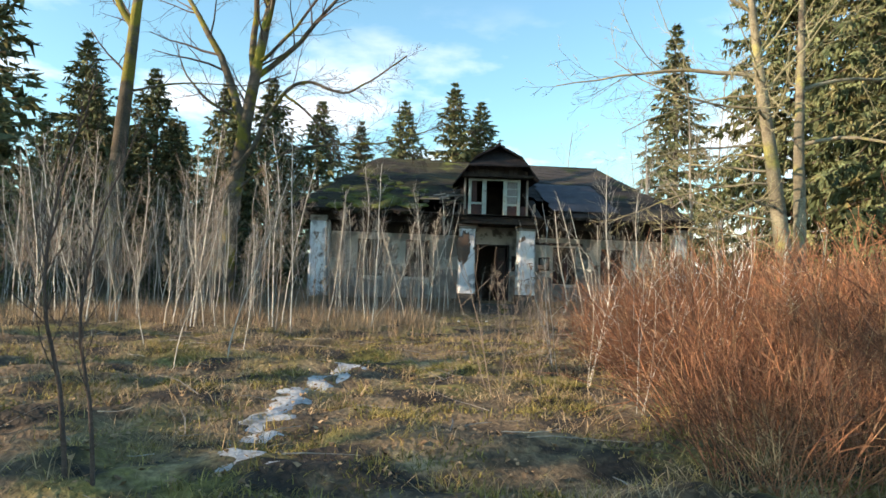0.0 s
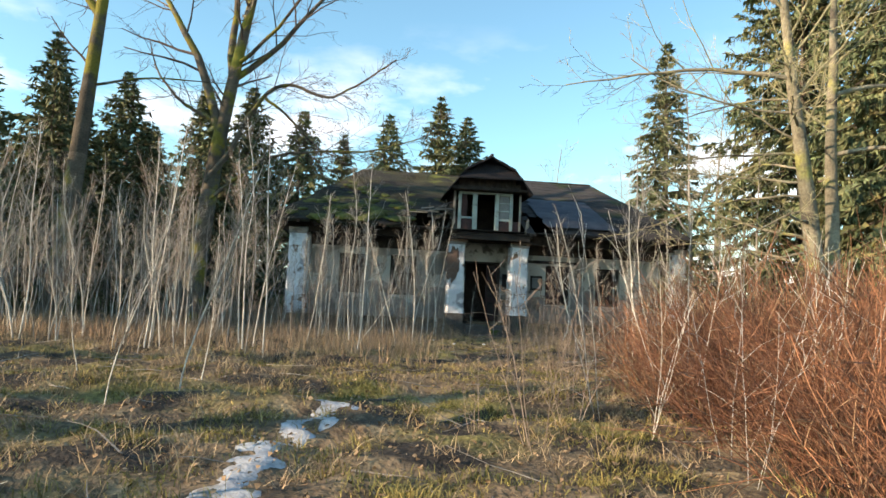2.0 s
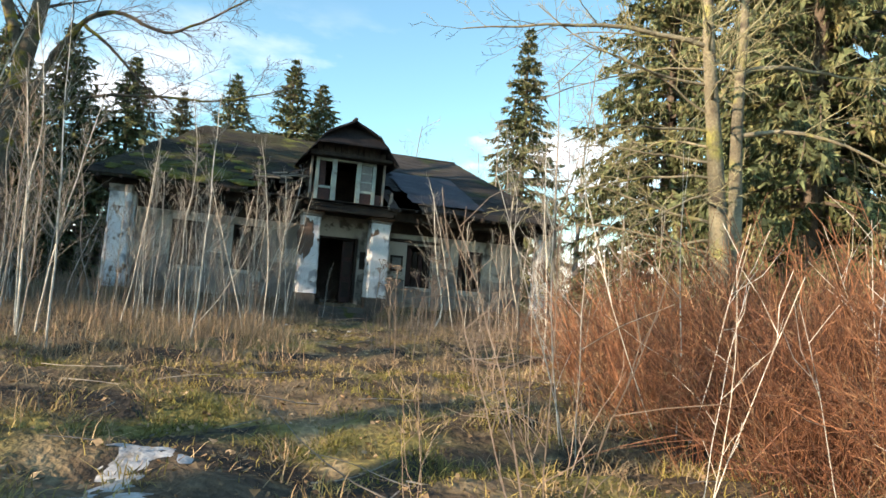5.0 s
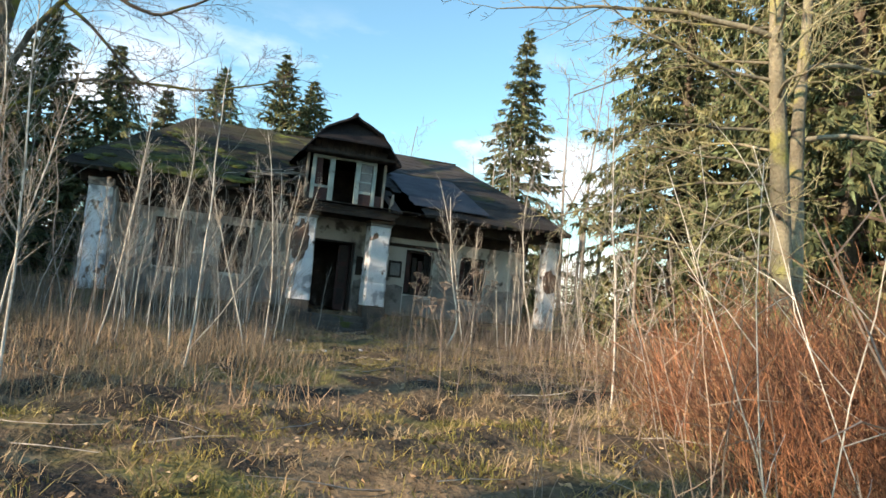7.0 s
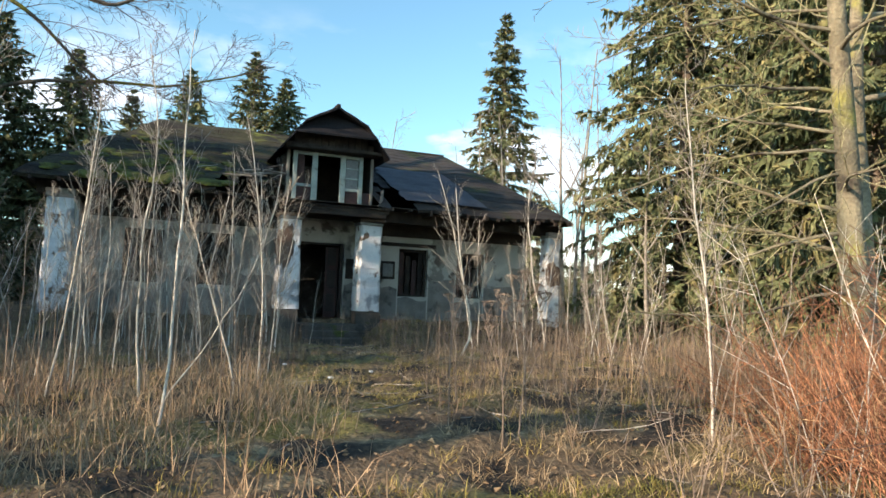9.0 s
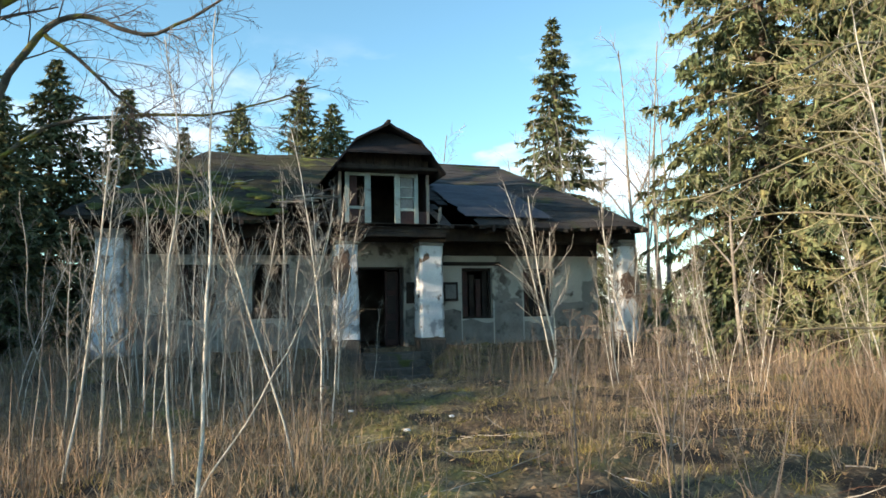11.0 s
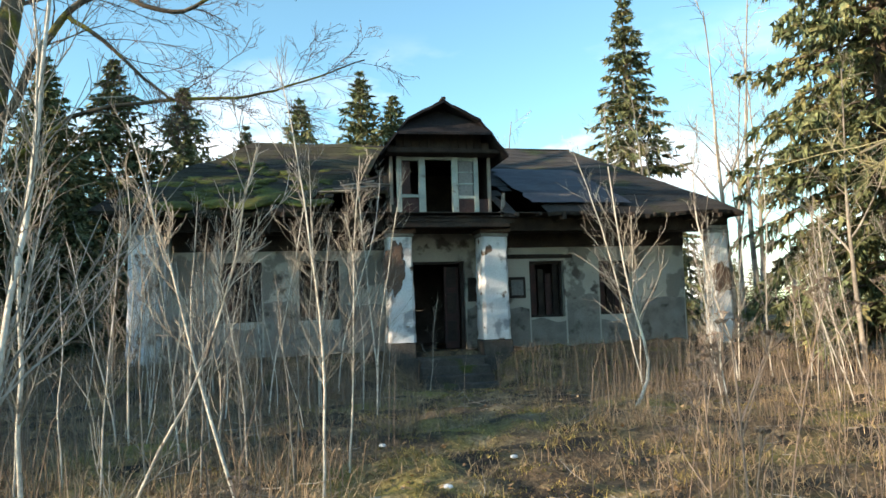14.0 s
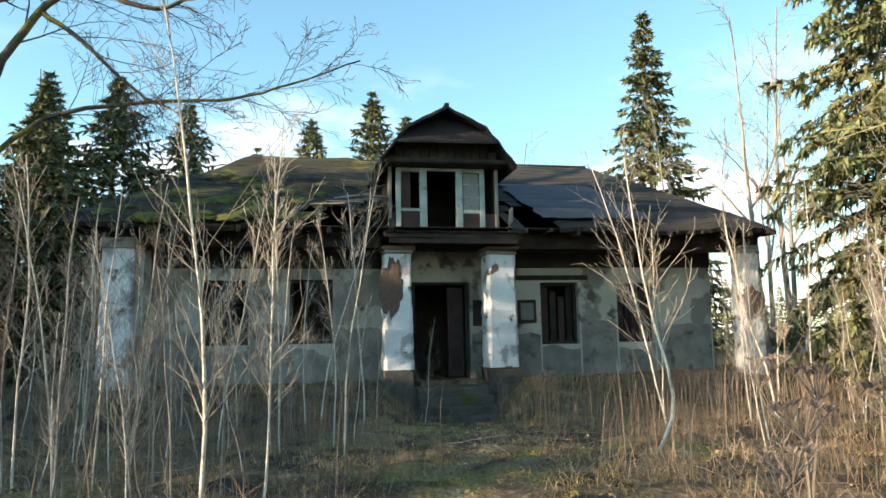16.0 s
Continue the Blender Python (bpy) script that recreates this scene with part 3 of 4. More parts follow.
for a0, a1 in ((-1.94, -1.5), (-0.48, -0.07), (0.05, 0.30), (-2.16, -2.06)):
    boxed("lower_panel", (a0 + 0.002, DV + 0.04, 4.122), (a1 - 0.002, DV + 0.06, 4.578 if a0 < -1 else 4.548), PANEL, dormer, "dark red-brown panel")
pane = boxed("pane", (-0.46, DV + 0.05, 4.632), (-0.09, DV + 0.056, 5.518), CURTAIN, dormer, "dusty window panes")
for z in (4.92, 5.22):
    boxed("glazing_bar", (-0.478, DV + 0.02, z), (-0.072, DV + 0.047, z + 0.035), PAINTWOOD, pane)
boxed("pane", (-1.92, DV + 0.05, 4.662), (-1.72, DV + 0.056, 5.518), PANEL, dormer)
for side in (-2.24, 0.30):
    boxed("side_wall", (side, DV + 0.11, 4.1), (side + 0.08, 4.2, 5.6), DARKWOOD, dormer)
boxed("back_wall", (-2.16, 3.2, 4.1), (0.30, 3.3, 5.7), DARKWOOD, dormer)
boxed("floor_boards", (-2.16, DV + 0.11, 4.12), (0.30, 3.2, 4.16), DARKWOOD, dormer)
boxed("lintel", (-2.35, -0.15, 5.63), (0.50, 0.42, 5.74), DARKWOOD, dormer, "weathered timber lintel", worn=0.02)
for k in range(14):
    u = -2.30 + 0.2 * k
    hgt = 6.78 - abs(u + 0.1 - MID) * 0.52 if abs(u + 0.1 - MID) < 0.85 else 6.35 - (abs(u + 0.1 - MID) - 0.85) * 1.15
    if hgt > 5.8:
        boxed("gable_board", (u, 0.06, 5.745), (u + 0.188, 0.09, hgt - 0.05), DARKWOOD, dormer)
prof = [(MID - 1.62, 5.52), (MID - 0.92, 6.42), (MID, 6.90), (MID + 0.90, 6.45), (MID + 1.60, 5.56)]
for (p, q) in zip(prof, prof[1:]):
    bm = bmesh.new()
    n = 20
    rows = []
    for k in range(n + 1):
        v = -0.42 + 5.2 * k / n
        row = []
        for f in (0, 0.2, 0.4, 0.6, 0.8, 1.0):
            u, z = p[0] + (q[0] - p[0]) * f, p[1] + (q[1] - p[1]) * f
            wob = 0.03 * noise.noise(Vector((u * 3, v * 2, z * 3))) if 0 < f < 1 else 0
            edge = 0.07 * noise.noise(Vector((u * 6, 1, z * 6))) if k == 0 else 0
            row.append((u, v + edge, z + wob))
        rows.append(row)
    for off in (0.0, -0.07):
        vs = [[bm.verts.new((x, y, z + off)) for x, y, z in row] for row in rows]
        for r0, r1 in zip(vs, vs[1:]):
            for k in range(5):
                bm.faces.new((r0[k], r0[k + 1], r1[k + 1], r1[k]))
        if off == 0.0:
            first = vs[0]
        else:
            for k in range(5):
                bm.faces.new((first[k], first[k + 1], vs[0][k + 1], vs[0][k]))
    part("dormer_roof", bm, DORMER_FELT, dormer, "dark worn roofing")
bm = bmesh.new()
hip = [bm.verts.new(p) for p in ((MID - 1.16, -0.45, 6.06), (MID + 1.14, -0.45, 6.09), (MID + 0.89, -0.12, 6.43), (MID, 0.22, 6.885), (MID - 0.91, -0.12, 6.40))]
bm.faces.new(hip)
low_edge = [bm.verts.new((v.co.x, v.co.y, v.co.z - 0.06)) for v in hip[:2]]
bm.faces.new((hip[0], low_edge[0], low_edge[1], hip[1]))
part("gable_hip", bm, DORMER_FELT, dormer, "small sloped roof over the gable")
boxed("finial", (MID - 0.05, -0.38, 6.9), (MID + 0.05, 0.1, 6.98), DARKWOOD, dormer)
balcony = boxed("balcony", (-2.42, -0.42, 3.86), (0.72, 0.30, 3.97), DARKWOOD, house, "rotting timber balcony floor", worn=0.02)
for k in range(15):
    boxed("deck_board", (-2.40 + 0.207 * k, -0.5 - 0.05 * math.sin(k * 1.7), 3.975), (-2.40 + 0.207 * k + 0.19, 0.155, 4.0), DARKWOOD, balcony)
boxed("fascia", (-2.30, -0.40, 3.74), (0.62, -0.34, 3.855), DARKWOOD, balcony)
for k, (u, h) in enumerate(((0.42, 4.55), (0.50, 4.48), (0.58, 4.62), (0.66, 4.3), (0.52, 4.2))):
    bm = bmesh.new()
    box(bm, (-0.022, -0.015, 0), (0.022, 0.015, h - 4.0))
    ob = part("baluster", bm, GREYWOOD, balcony)
    ob.matrix_basis = pose(u, -0.36 + 0.12 * k, 4.0, -4 + 3 * k, 6 - 4 * k, 10 * k)
# loose boards fallen left of the dormer
rng = random.Random(21)
for k in range(9):
    bm = bmesh.new()
    box(bm, (-rng.uniform(0.3, 0.75), -0.05, -0.012), (rng.uniform(0.2, 0.5), 0.05, 0.012))
    ob = part("loose_board", bm, GREYWOOD if k % 3 else DARKWOOD, house, "grey broken roof board" if k == 0 else "")
    ob.matrix_basis = pose(-2.95 + rng.uniform(-0.55, 0.45), 0.15 + rng.uniform(-0.3, 0.5), 4.62 + 0.05 * k + rng.uniform(-0.1, 0.1), rng.uniform(-15, 35), rng.uniform(-35, 10), rng.uniform(-30, 30))


# ---- trees ----
def sapling_parts(seed, height, crooked=0.06, bark=None, fine=None, girth=1.0):
    rng = random.Random(seed)
    stem, twigs = Twigs(), Twigs()
    lean = Vector((rng.uniform(-0.07, 0.07), rng.uniform(-0.07, 0.07), 1))
    pts = grown(rng, Vector((0, 0, -0.1)), lean, height, 12, crooked, 0.03)
    r = (0.0034 * height + 0.003) * girth
    stem.tube(pts, r, 0.005, 5)
    for i in range(int(height * 8.0)):
        f = 0.26 + 0.71 * rng.random()
        p, d = along(pts, f)
        a = rng.uniform(0, 2 * math.pi)
        spread = rng.uniform(0.3, 0.8)
        way = d * math.cos(spread) + Vector((math.cos(a), math.sin(a), 0)) * math.sin(spread)
        ln = rng.uniform(0.35, 1.0) ** 1.3 * (1.35 - 0.95 * f) * height / 3.9
        sub = grown(rng, p, way, ln, 5, 0.22, 0.08)
        twigs.tube(sub, max(r * (1 - f) * 0.45, 0.0032), 0.0020, 3)
        for j in range(rng.randint(3, 7)):
            g, e = along(sub, rng.uniform(0.15, 0.95))
            way2 = e + rand_dir(rng) * 0.8 + Vector((0, 0, 0.25))
            tw = grown(rng, g, way2, ln * rng.uniform(0.2, 0.5), 3, 0.25, 0.05)
            twigs.tube(tw, 0.0027, 0.0018, 3)
    return stem.mesh("trunk", bark or BARK_PALE, True), twigs.mesh("crown", fine or BARK_TWIG)


SAPLINGS = [sapling_parts(100 + k, (3.4, 4.2, 4.8, 5.4, 3.0, 4.6, 3.8, 5.0)[k], (0.08, 0.10, 0.07, 0.12, 0.12, 0.08, 0.15, 0.08)[k]) for k in range(8)]
SAPLINGS += [sapling_parts(130 + k, (3.6, 4.6, 3.0, 4.0)[k], (0.08, 0.06, 0.12, 0.1)[k], BARK_TWIG, BARK_BROWN) for k in range(4)]
SAPLINGS += [sapling_parts(140, 3.4, 0.13, BARK_DARK, BARK_DARK, 1.7)]
SAP_LABELS = ("slender pale bare sapling standing in dry grass", "thin bare young birch with upright twigs", "tall pale leafless sapling among dead weeds", "tall bare sapling with a crooked pale stem",
              "short bare sapling with many fine twigs", "pale slim leafless young tree", "crooked young bare tree with a bent stem", "tall slim leafless sapling with forked branches",
              "brownish bare sapling in the thicket", "tall grey-brown leafless sapling", "small crooked brown sapling", "grey-brown bare young tree", "dark bare sapling close to the track")


def plant(kind, x, y, size, turn, tilt=0.0):
    ob = tagged(new("sapling"), SAP_LABELS[kind], "sapling", "saplings before the house")
    ob.matrix_world = pose(x, y, ground_z(x, y), tilt, tilt * 0.4, turn) @ Matrix.Scale(size, 4)
    part_of("trunk", SAPLINGS[kind][0], ob)
    part_of("crown", SAPLINGS[kind][1], ob)
    return ob


SAP_TALL = (3.4, 4.2, 4.8, 5.4, 3.0, 4.6, 3.8, 5.0, 3.6, 4.6, 3.0, 4.0, 3.4)


def plant_to(kind, x, y, lean, tall, turn):
    """A sapling whose top stands `lean` metres along x from its foot and `tall` metres above it."""
    ob = plant(kind, x, y, 1.0, 0)
    up = Vector((lean, 0, tall)).to_track_quat('Z', 'Y').to_matrix().to_4x4()
    ob.matrix_world = Matrix.Translation((x, y, ground_z(x, y))) @ up @ Matrix.Rotation(radians(turn), 4, 'Z') @ Matrix.Scale(math.hypot(lean, tall) / SAP_TALL[kind], 4)
    return ob


def near_way(x, y):
    """How far a place lies to the side of the trodden way."""
    return x - ramp_of(y, ((0, -0.9), (8, -0.6), (14, 0.4), (20, 1.6), (26, 2.0)))


# foot x, y, lean along x, height: the saplings that stand out singly
PLACED = [(-2.83, 7.5, 0.21, 1.7), (-2.48, 8.2, 0.10, 2.2), (-2.5, 8.9, 0.17, 1.7), (-2.52, 11.75, 0.18, 3.5), (-2.89, 12.7, 0.06, 3.1), (-2.23, 14.9, 0.1, 2.6), (-3.87, 9.2, -0.07, 1.6),
          (-4.58, 11.65, 0.18, 2.2), (-1.30, 12.8, 0.03, 3.2), (-0.75, 14.2, -0.25, 2.4), (-0.47, 15.6, 0.06, 3.1), (-0.3, 16.4, 0.2, 2.5), (2.83, 12.1, -0.28, 3.3),
          (-2.32, 14.3, 0.25, 2.75), (-1.53, 13.9, 0.18, 3.1), (-1.39, 13.4, 0.60, 2.0), (-2.9, 20.5, 0.15, 3.0), (-1.35, 20.3, -0.2, 2.9), (0.04, 19.8, 0.18, 3.2), (-0.7, 20.4, 0.2, 3.7),
          (4.39, 21.7, -0.23, 4.2), (4.8, 19.9, -0.1, 2.6), (6.01, 18.7, -0.25, 2.1), (3.74, 13.2, -0.23, 1.7), (-0.55, 24.9, 0.25, 4.7), (0.2, 24.6, 0.45, 4.6), (-0.75, 24.3, -0.25, 3.4),
          (5.71, 21.9, -0.31, 2.7), (6.32, 22.2, -0.29, 3.0), (6.76, 20.1, -0.26, 2.6), (8.3, 20.6, -0.21, 2.7), (-4.23, 19.2, 0.17, 2.4), (1.3, 25.2, 0.5, 2.0), (5.6, 24.6, -0.1, 3.6),
          (4.29, 19.1, -0.2, 2.1), (-3.0, 25.2, 0.05, 3.7), (-2.0, 25.0, 0.1, 3.5), (-2.43, 18.1, -0.04, 2.8), (-3.25, 21.3, 0.28, 2.6), (6.55, 22.6, 0.19, 5.5), (7.02, 22.3, -0.11, 3.8), (7.1, 21.4, 0.0, 2.5), (5.66, 18.8, -0.2, 1.9)]
rng = random.Random(5)
for k, (x, y, lean, tall) in enumerate(PLACED):
    plant_to((k * 3 + 1) % 8, x, y, lean, tall, rng.uniform(0, 360))
for x, y, size in ((-1.95, 3.75, 0.62), (-1.78, 3.7, 0.55), (-2.9, 4.7, 0.8)):
    plant(12, x, y, size, 70 * x, 3)
made = 0
while made < 120:
    x, y = rng.uniform(-13, -2.5), rng.uniform(11.5, 19.0)
    if x > -0.45 * (y - 9.5) - 1.3 or x < 0.6 - 0.66 * y:
        continue
    kind = rng.randrange(12)
    plant(kind, x, y, rng.uniform(1.7, 3.7) / SAP_TALL[kind], rng.uniform(0, 360), rng.uniform(-4, 4))
    made += 1
made = 0
while made < 20:
    x, y = rng.uniform(-3.0, -0.5), rng.uniform(14.6, 18.5)
    if near_way(x, y) > -1.3:
        continue
    kind = rng.randrange(12)
    plant(kind, x, y, rng.uniform(1.3, 2.5) / SAP_TALL[kind], rng.uniform(0, 360), rng.uniform(-4, 4))
    made += 1
made = 0
while made < 75:
    x, y = rng.uniform(-10, 0.5), rng.uniform(17.5, 26.0)
    if near_way(x, y) > -1.5:
        continue
    kind = rng.randrange(12)
    plant(kind, x, y, rng.uniform(1.1, 2.9) / SAP_TALL[kind], rng.uniform(0, 360), rng.uniform(-4, 4))
    made += 1
made = 0
while made < 20:
    x, y = rng.uniform(3.4, 13.0), rng.uniform(15.5, 26.0)
    if near_way(x, y) < 2.9:
        continue
    kind = rng.randrange(12)
    plant(kind, x, y, rng.uniform(1.3, 3.0) / SAP_TALL[kind], rng.uniform(0, 360), rng.uniform(-5, 5))
    made += 1
# young tree before the porch whose pale stem bows out at the foot
bowed = tagged(new("sapling"), "pale young tree with a stem bowed at the foot", "sapling", "saplings before the house")
bowed.matrix_world = pose(3.2, 19.2, ground_z(3.2, 19.2))
rng = random.Random(41)
bow = [Vector((-0.02, 0, -0.08)), Vector((0.07, 0, 0.10)), Vector((0.17, 0.01, 0.30)), Vector((0.20, 0.02, 0.52)), Vector((0.15, 0.0, 0.80)), Vector((0.04, 0.02, 1.25)), Vector((-0.06, 0.0, 1.75)), Vector((-0.12, 0.02, 2.3)), Vector((-0.20, 0.0, 3.0))]
bow_stem, bow_twigs = Twigs(), Twigs()
bow_stem.tube(bow, 0.028, 0.006, 6)
for i in range(22):
    p, d = along(bow, 0.50 + 0.46 * i / 22)
    a = rng.uniform(0, 6.283)
    ln = rng.uniform(0.5, 1.1) * (1.25 - 0.7 * i / 22)
    sub = grown(rng, p, d * 0.75 + Vector((math.cos(a), math.sin(a), 0.1)) * 0.75, ln, 6, 0.2, 0.07)
    bow_twigs.tube(sub, 0.0070 - 0.0002 * i, 0.0026, 4)
    branch_out(rng, bow_twigs, sub, 0.0045, 0, 5, ln * 0.42, 0.6, 0.05, 0.22, 0.2, 3, 0.0023)
part_of("trunk", bow_stem.mesh("trunk", BARK_PALE, True), bowed)
part_of("crown", bow_twigs.mesh("crown", BARK_TWIG), bowed)


def big_tree(name, label, x, y, bark, twig_mat, trunks, limbs, seed, extra=18, sub=(7, 2), least=0.006, guides=()):
    """trunks: (lean x, lean y, height, radius); limbs: (trunk, height share, way, length, radius, lift);
    guides: (radius, turning points) of limbs with a bend of their own."""
    rng = random.Random(seed)
    ob = tagged(new(name), label, "tree")
    ob.matrix_world = pose(x, y, ground_z(x, y) - 0.1)
    lines, tw = [], Twigs()
    for lx, ly, h, r in trunks:
        bole = Twigs()
        pts = grown(rng, Vector((lx * 0.4, ly * 0.4, 0)), Vector((lx, ly, 1)), h, 16, 0.035, 0.02)
        n = len(pts)
        for k in range(n - 1):
            ra, rb = (r * (1.25 - 1.3 * (k + d) / n + 0.35 * max(0, 1 - (k + d) / 1.5)) for d in (0, 1))
            bole.tube([pts[k], pts[k + 1] + (pts[k + 1] - pts[k]) * 0.06], max(ra, 0.03), max(rb, 0.02), 10)
        part_of("trunk", bole.mesh("trunk", bark, True), ob)
        lines.append((pts, r))
    for t, f, way, ln, r, lift in limbs:
        p, d = along(lines[t][0], f)
        bole = Twigs()
        pts = grown(rng, p, Vector(way), ln, 9, 0.17, lift)
        for k in range(len(pts) - 1):
            bole.tube([pts[k], pts[k + 1]], max(r * (1 - 0.09 * k), 0.012), max(r * (1 - 0.09 * (k + 1)), 0.01), 7)
        part_of("limb", bole.mesh("limb", bark, True), ob)
        branch_out(rng, tw, pts, r * 0.7, sub[1], sub[0], ln * 0.42, 0.75, 0.02, 0.22, 0.25, 4, least)
    for r, turns in guides:
        turns = [Vector(p) - ob.matrix_world.translation for p in turns]
        pts = []
        for k in range(len(turns) - 1):
            before, a, b, after = turns[max(k - 1, 0)], turns[k], turns[k + 1], turns[min(k + 2, len(turns) - 1)]
            for j in range(4):
                f = j / 4
                pts.append(0.5 * (2 * a + (b - before) * f + (2 * before - 5 * a + 4 * b - after) * f * f + (3 * a - before - 3 * b + after) * f ** 3) + rand_dir(rng) * 0.02)
        pts.append(turns[-1])
        bole = Twigs()
        for k in range(len(pts) - 1):
            f, g = k / len(pts), (k + 1) / len(pts)
            bole.tube([pts[k], pts[k + 1]], r * (1 - 0.8 * f), r * (1 - 0.8 * g), 7)
        part_of("limb", bole.mesh("limb", bark, True), ob)
        branch_out(rng, tw, pts, r * 0.5, 2, 16, 2.3, 0.7, -0.02, 0.2, 0.3, 4, least)
    for pts, r in lines:
        branch_out(rng, tw, pts, r * 0.5, sub[1], extra, 2.4, 0.8, 0.03, 0.2, 0.38, 5, least)
    part_of("crown", tw.mesh("crown", twig_mat), ob)
    return ob


big_tree("linden_tree", "old bare tree with mossy forked trunk and arching limbs", -8.4, 26.6, BARK_MOSS, BARK_DARK,
         [(0.03, 0, 19, 0.31)],
         [(0, 0.36, (-0.30, 0.0, 1.0), 9.5, 0.19, 0.03), (0, 0.47, (-0.25, 0.2, 1.0), 8.0, 0.16, 0.02), (0, 0.47, (0.6, 0.2, 0.75), 7.0, 0.13, 0.03), (0, 0.38, (-0.9, -0.1, 0.3), 4.5, 0.08, 0.10),
          (0, 0.56, (0.5, -0.4, 0.9), 6.0, 0.10, 0.02), (0, 0.62, (-0.5, -0.2, 0.9), 5.5, 0.09, 0.03), (0, 0.5, (0.9, -0.3, 0.4), 6.5, 0.08, 0.02)], 31, 18, (9, 2), 0.006,
         [(0.11, ((-8.2, 26.5, 5.2), (-7.3, 26.4, 6.4), (-6.9, 26.3, 7.3), (-6.1, 26.3, 8.5), (-5.2, 26.3, 8.8), (-4.0, 26.2, 8.4), (-3.0, 26.2, 8.9), (-1.6, 26.1, 9.9))),
          (0.06, ((-6.2, 26.3, 8.3), (-5.4, 26.2, 7.7), (-4.3, 26.1, 6.65), (-3.5, 26.0, 6.2))),
          (0.065, ((-8.2, 26.5, 4.4), (-6.9, 26.4, 5.5), (-5.8, 26.4, 6.25), (-3.7, 26.3, 6.5), (-2.4, 26.3, 6.58), (-1.3, 26.3, 6.9), (0.15, 26.3, 7.45)))])
big_tree("linden_tree", "tall bare tree with yellow-green moss on its trunk", -9.4, 19.4, BARK_MOSS, BARK_DARK,
         [(0.008, 0, 17, 0.22)],
         [(0, 0.47, (-0.5, 0.1, 0.95), 6.0, 0.11, 0.03), (0, 0.54, (0.6, -0.2, 0.9), 5.0, 0.09, 0.03), (0, 0.36, (0.9, 0.2, 0.15), 3.5, 0.04, -0.03)], 32, 14, (8, 2), 0.006)
alder_limbs = [(0, 0.50, (-0.95, 0.2, 0.35), 4.2, 0.05, -0.03), (1, 0.35, (0.9, -0.2, 0.2), 3.4, 0.05, -0.05), (1, 0.45, (0.8, 0.3, 0.4), 4.2, 0.05, 0.0),
               (0, 0.62, (-0.8, 0.1, 0.6), 4.0, 0.045, 0.0), (1, 0.62, (0.3, -0.7, 0.6), 3.6, 0.05, 0.0)]
rng = random.Random(61)
for k in range(17):
    a = math.pi + rng.uniform(-1.25, 1.25)
    alder_limbs.append((0, 0.13 + 0.024 * k, (math.cos(a), math.sin(a), rng.uniform(-0.05, 0.35)), rng.uniform(2.0, 3.5), rng.uniform(0.020, 0.034), rng.uniform(-0.07, -0.01)))
big_tree("alder_tree", "twin-stemmed bare tree with lichen-crusted dead branches", 7.35, 14.6, BARK_GREY, LICHEN,
         [(-0.13, 0.0, 11, 0.16), (0.03, 0.06, 12, 0.13)], alder_limbs, 33, 14, (9, 2), 0.0048)
# bare trees at the open side of the clearing
for k, (x, y) in enumerate(((-14.0, 4.4), (-17.0, 1.5), (-19.5, 6.0), (-21.0, 11.0))):
    big_tree("linden_tree", "bare tree at the edge of the clearing", x, y, BARK_MOSS, BARK_DARK, [(0.05, 0.02 * k, 12, 0.34)],
             [(0, 0.4, (0.7, 0.3, 0.6), 4.5, 0.09, 0.02), (0, 0.5, (-0.4, -0.6, 0.7), 4.5, 0.08, 0.02)], 70 + k, 12, (7, 1), 0.01)


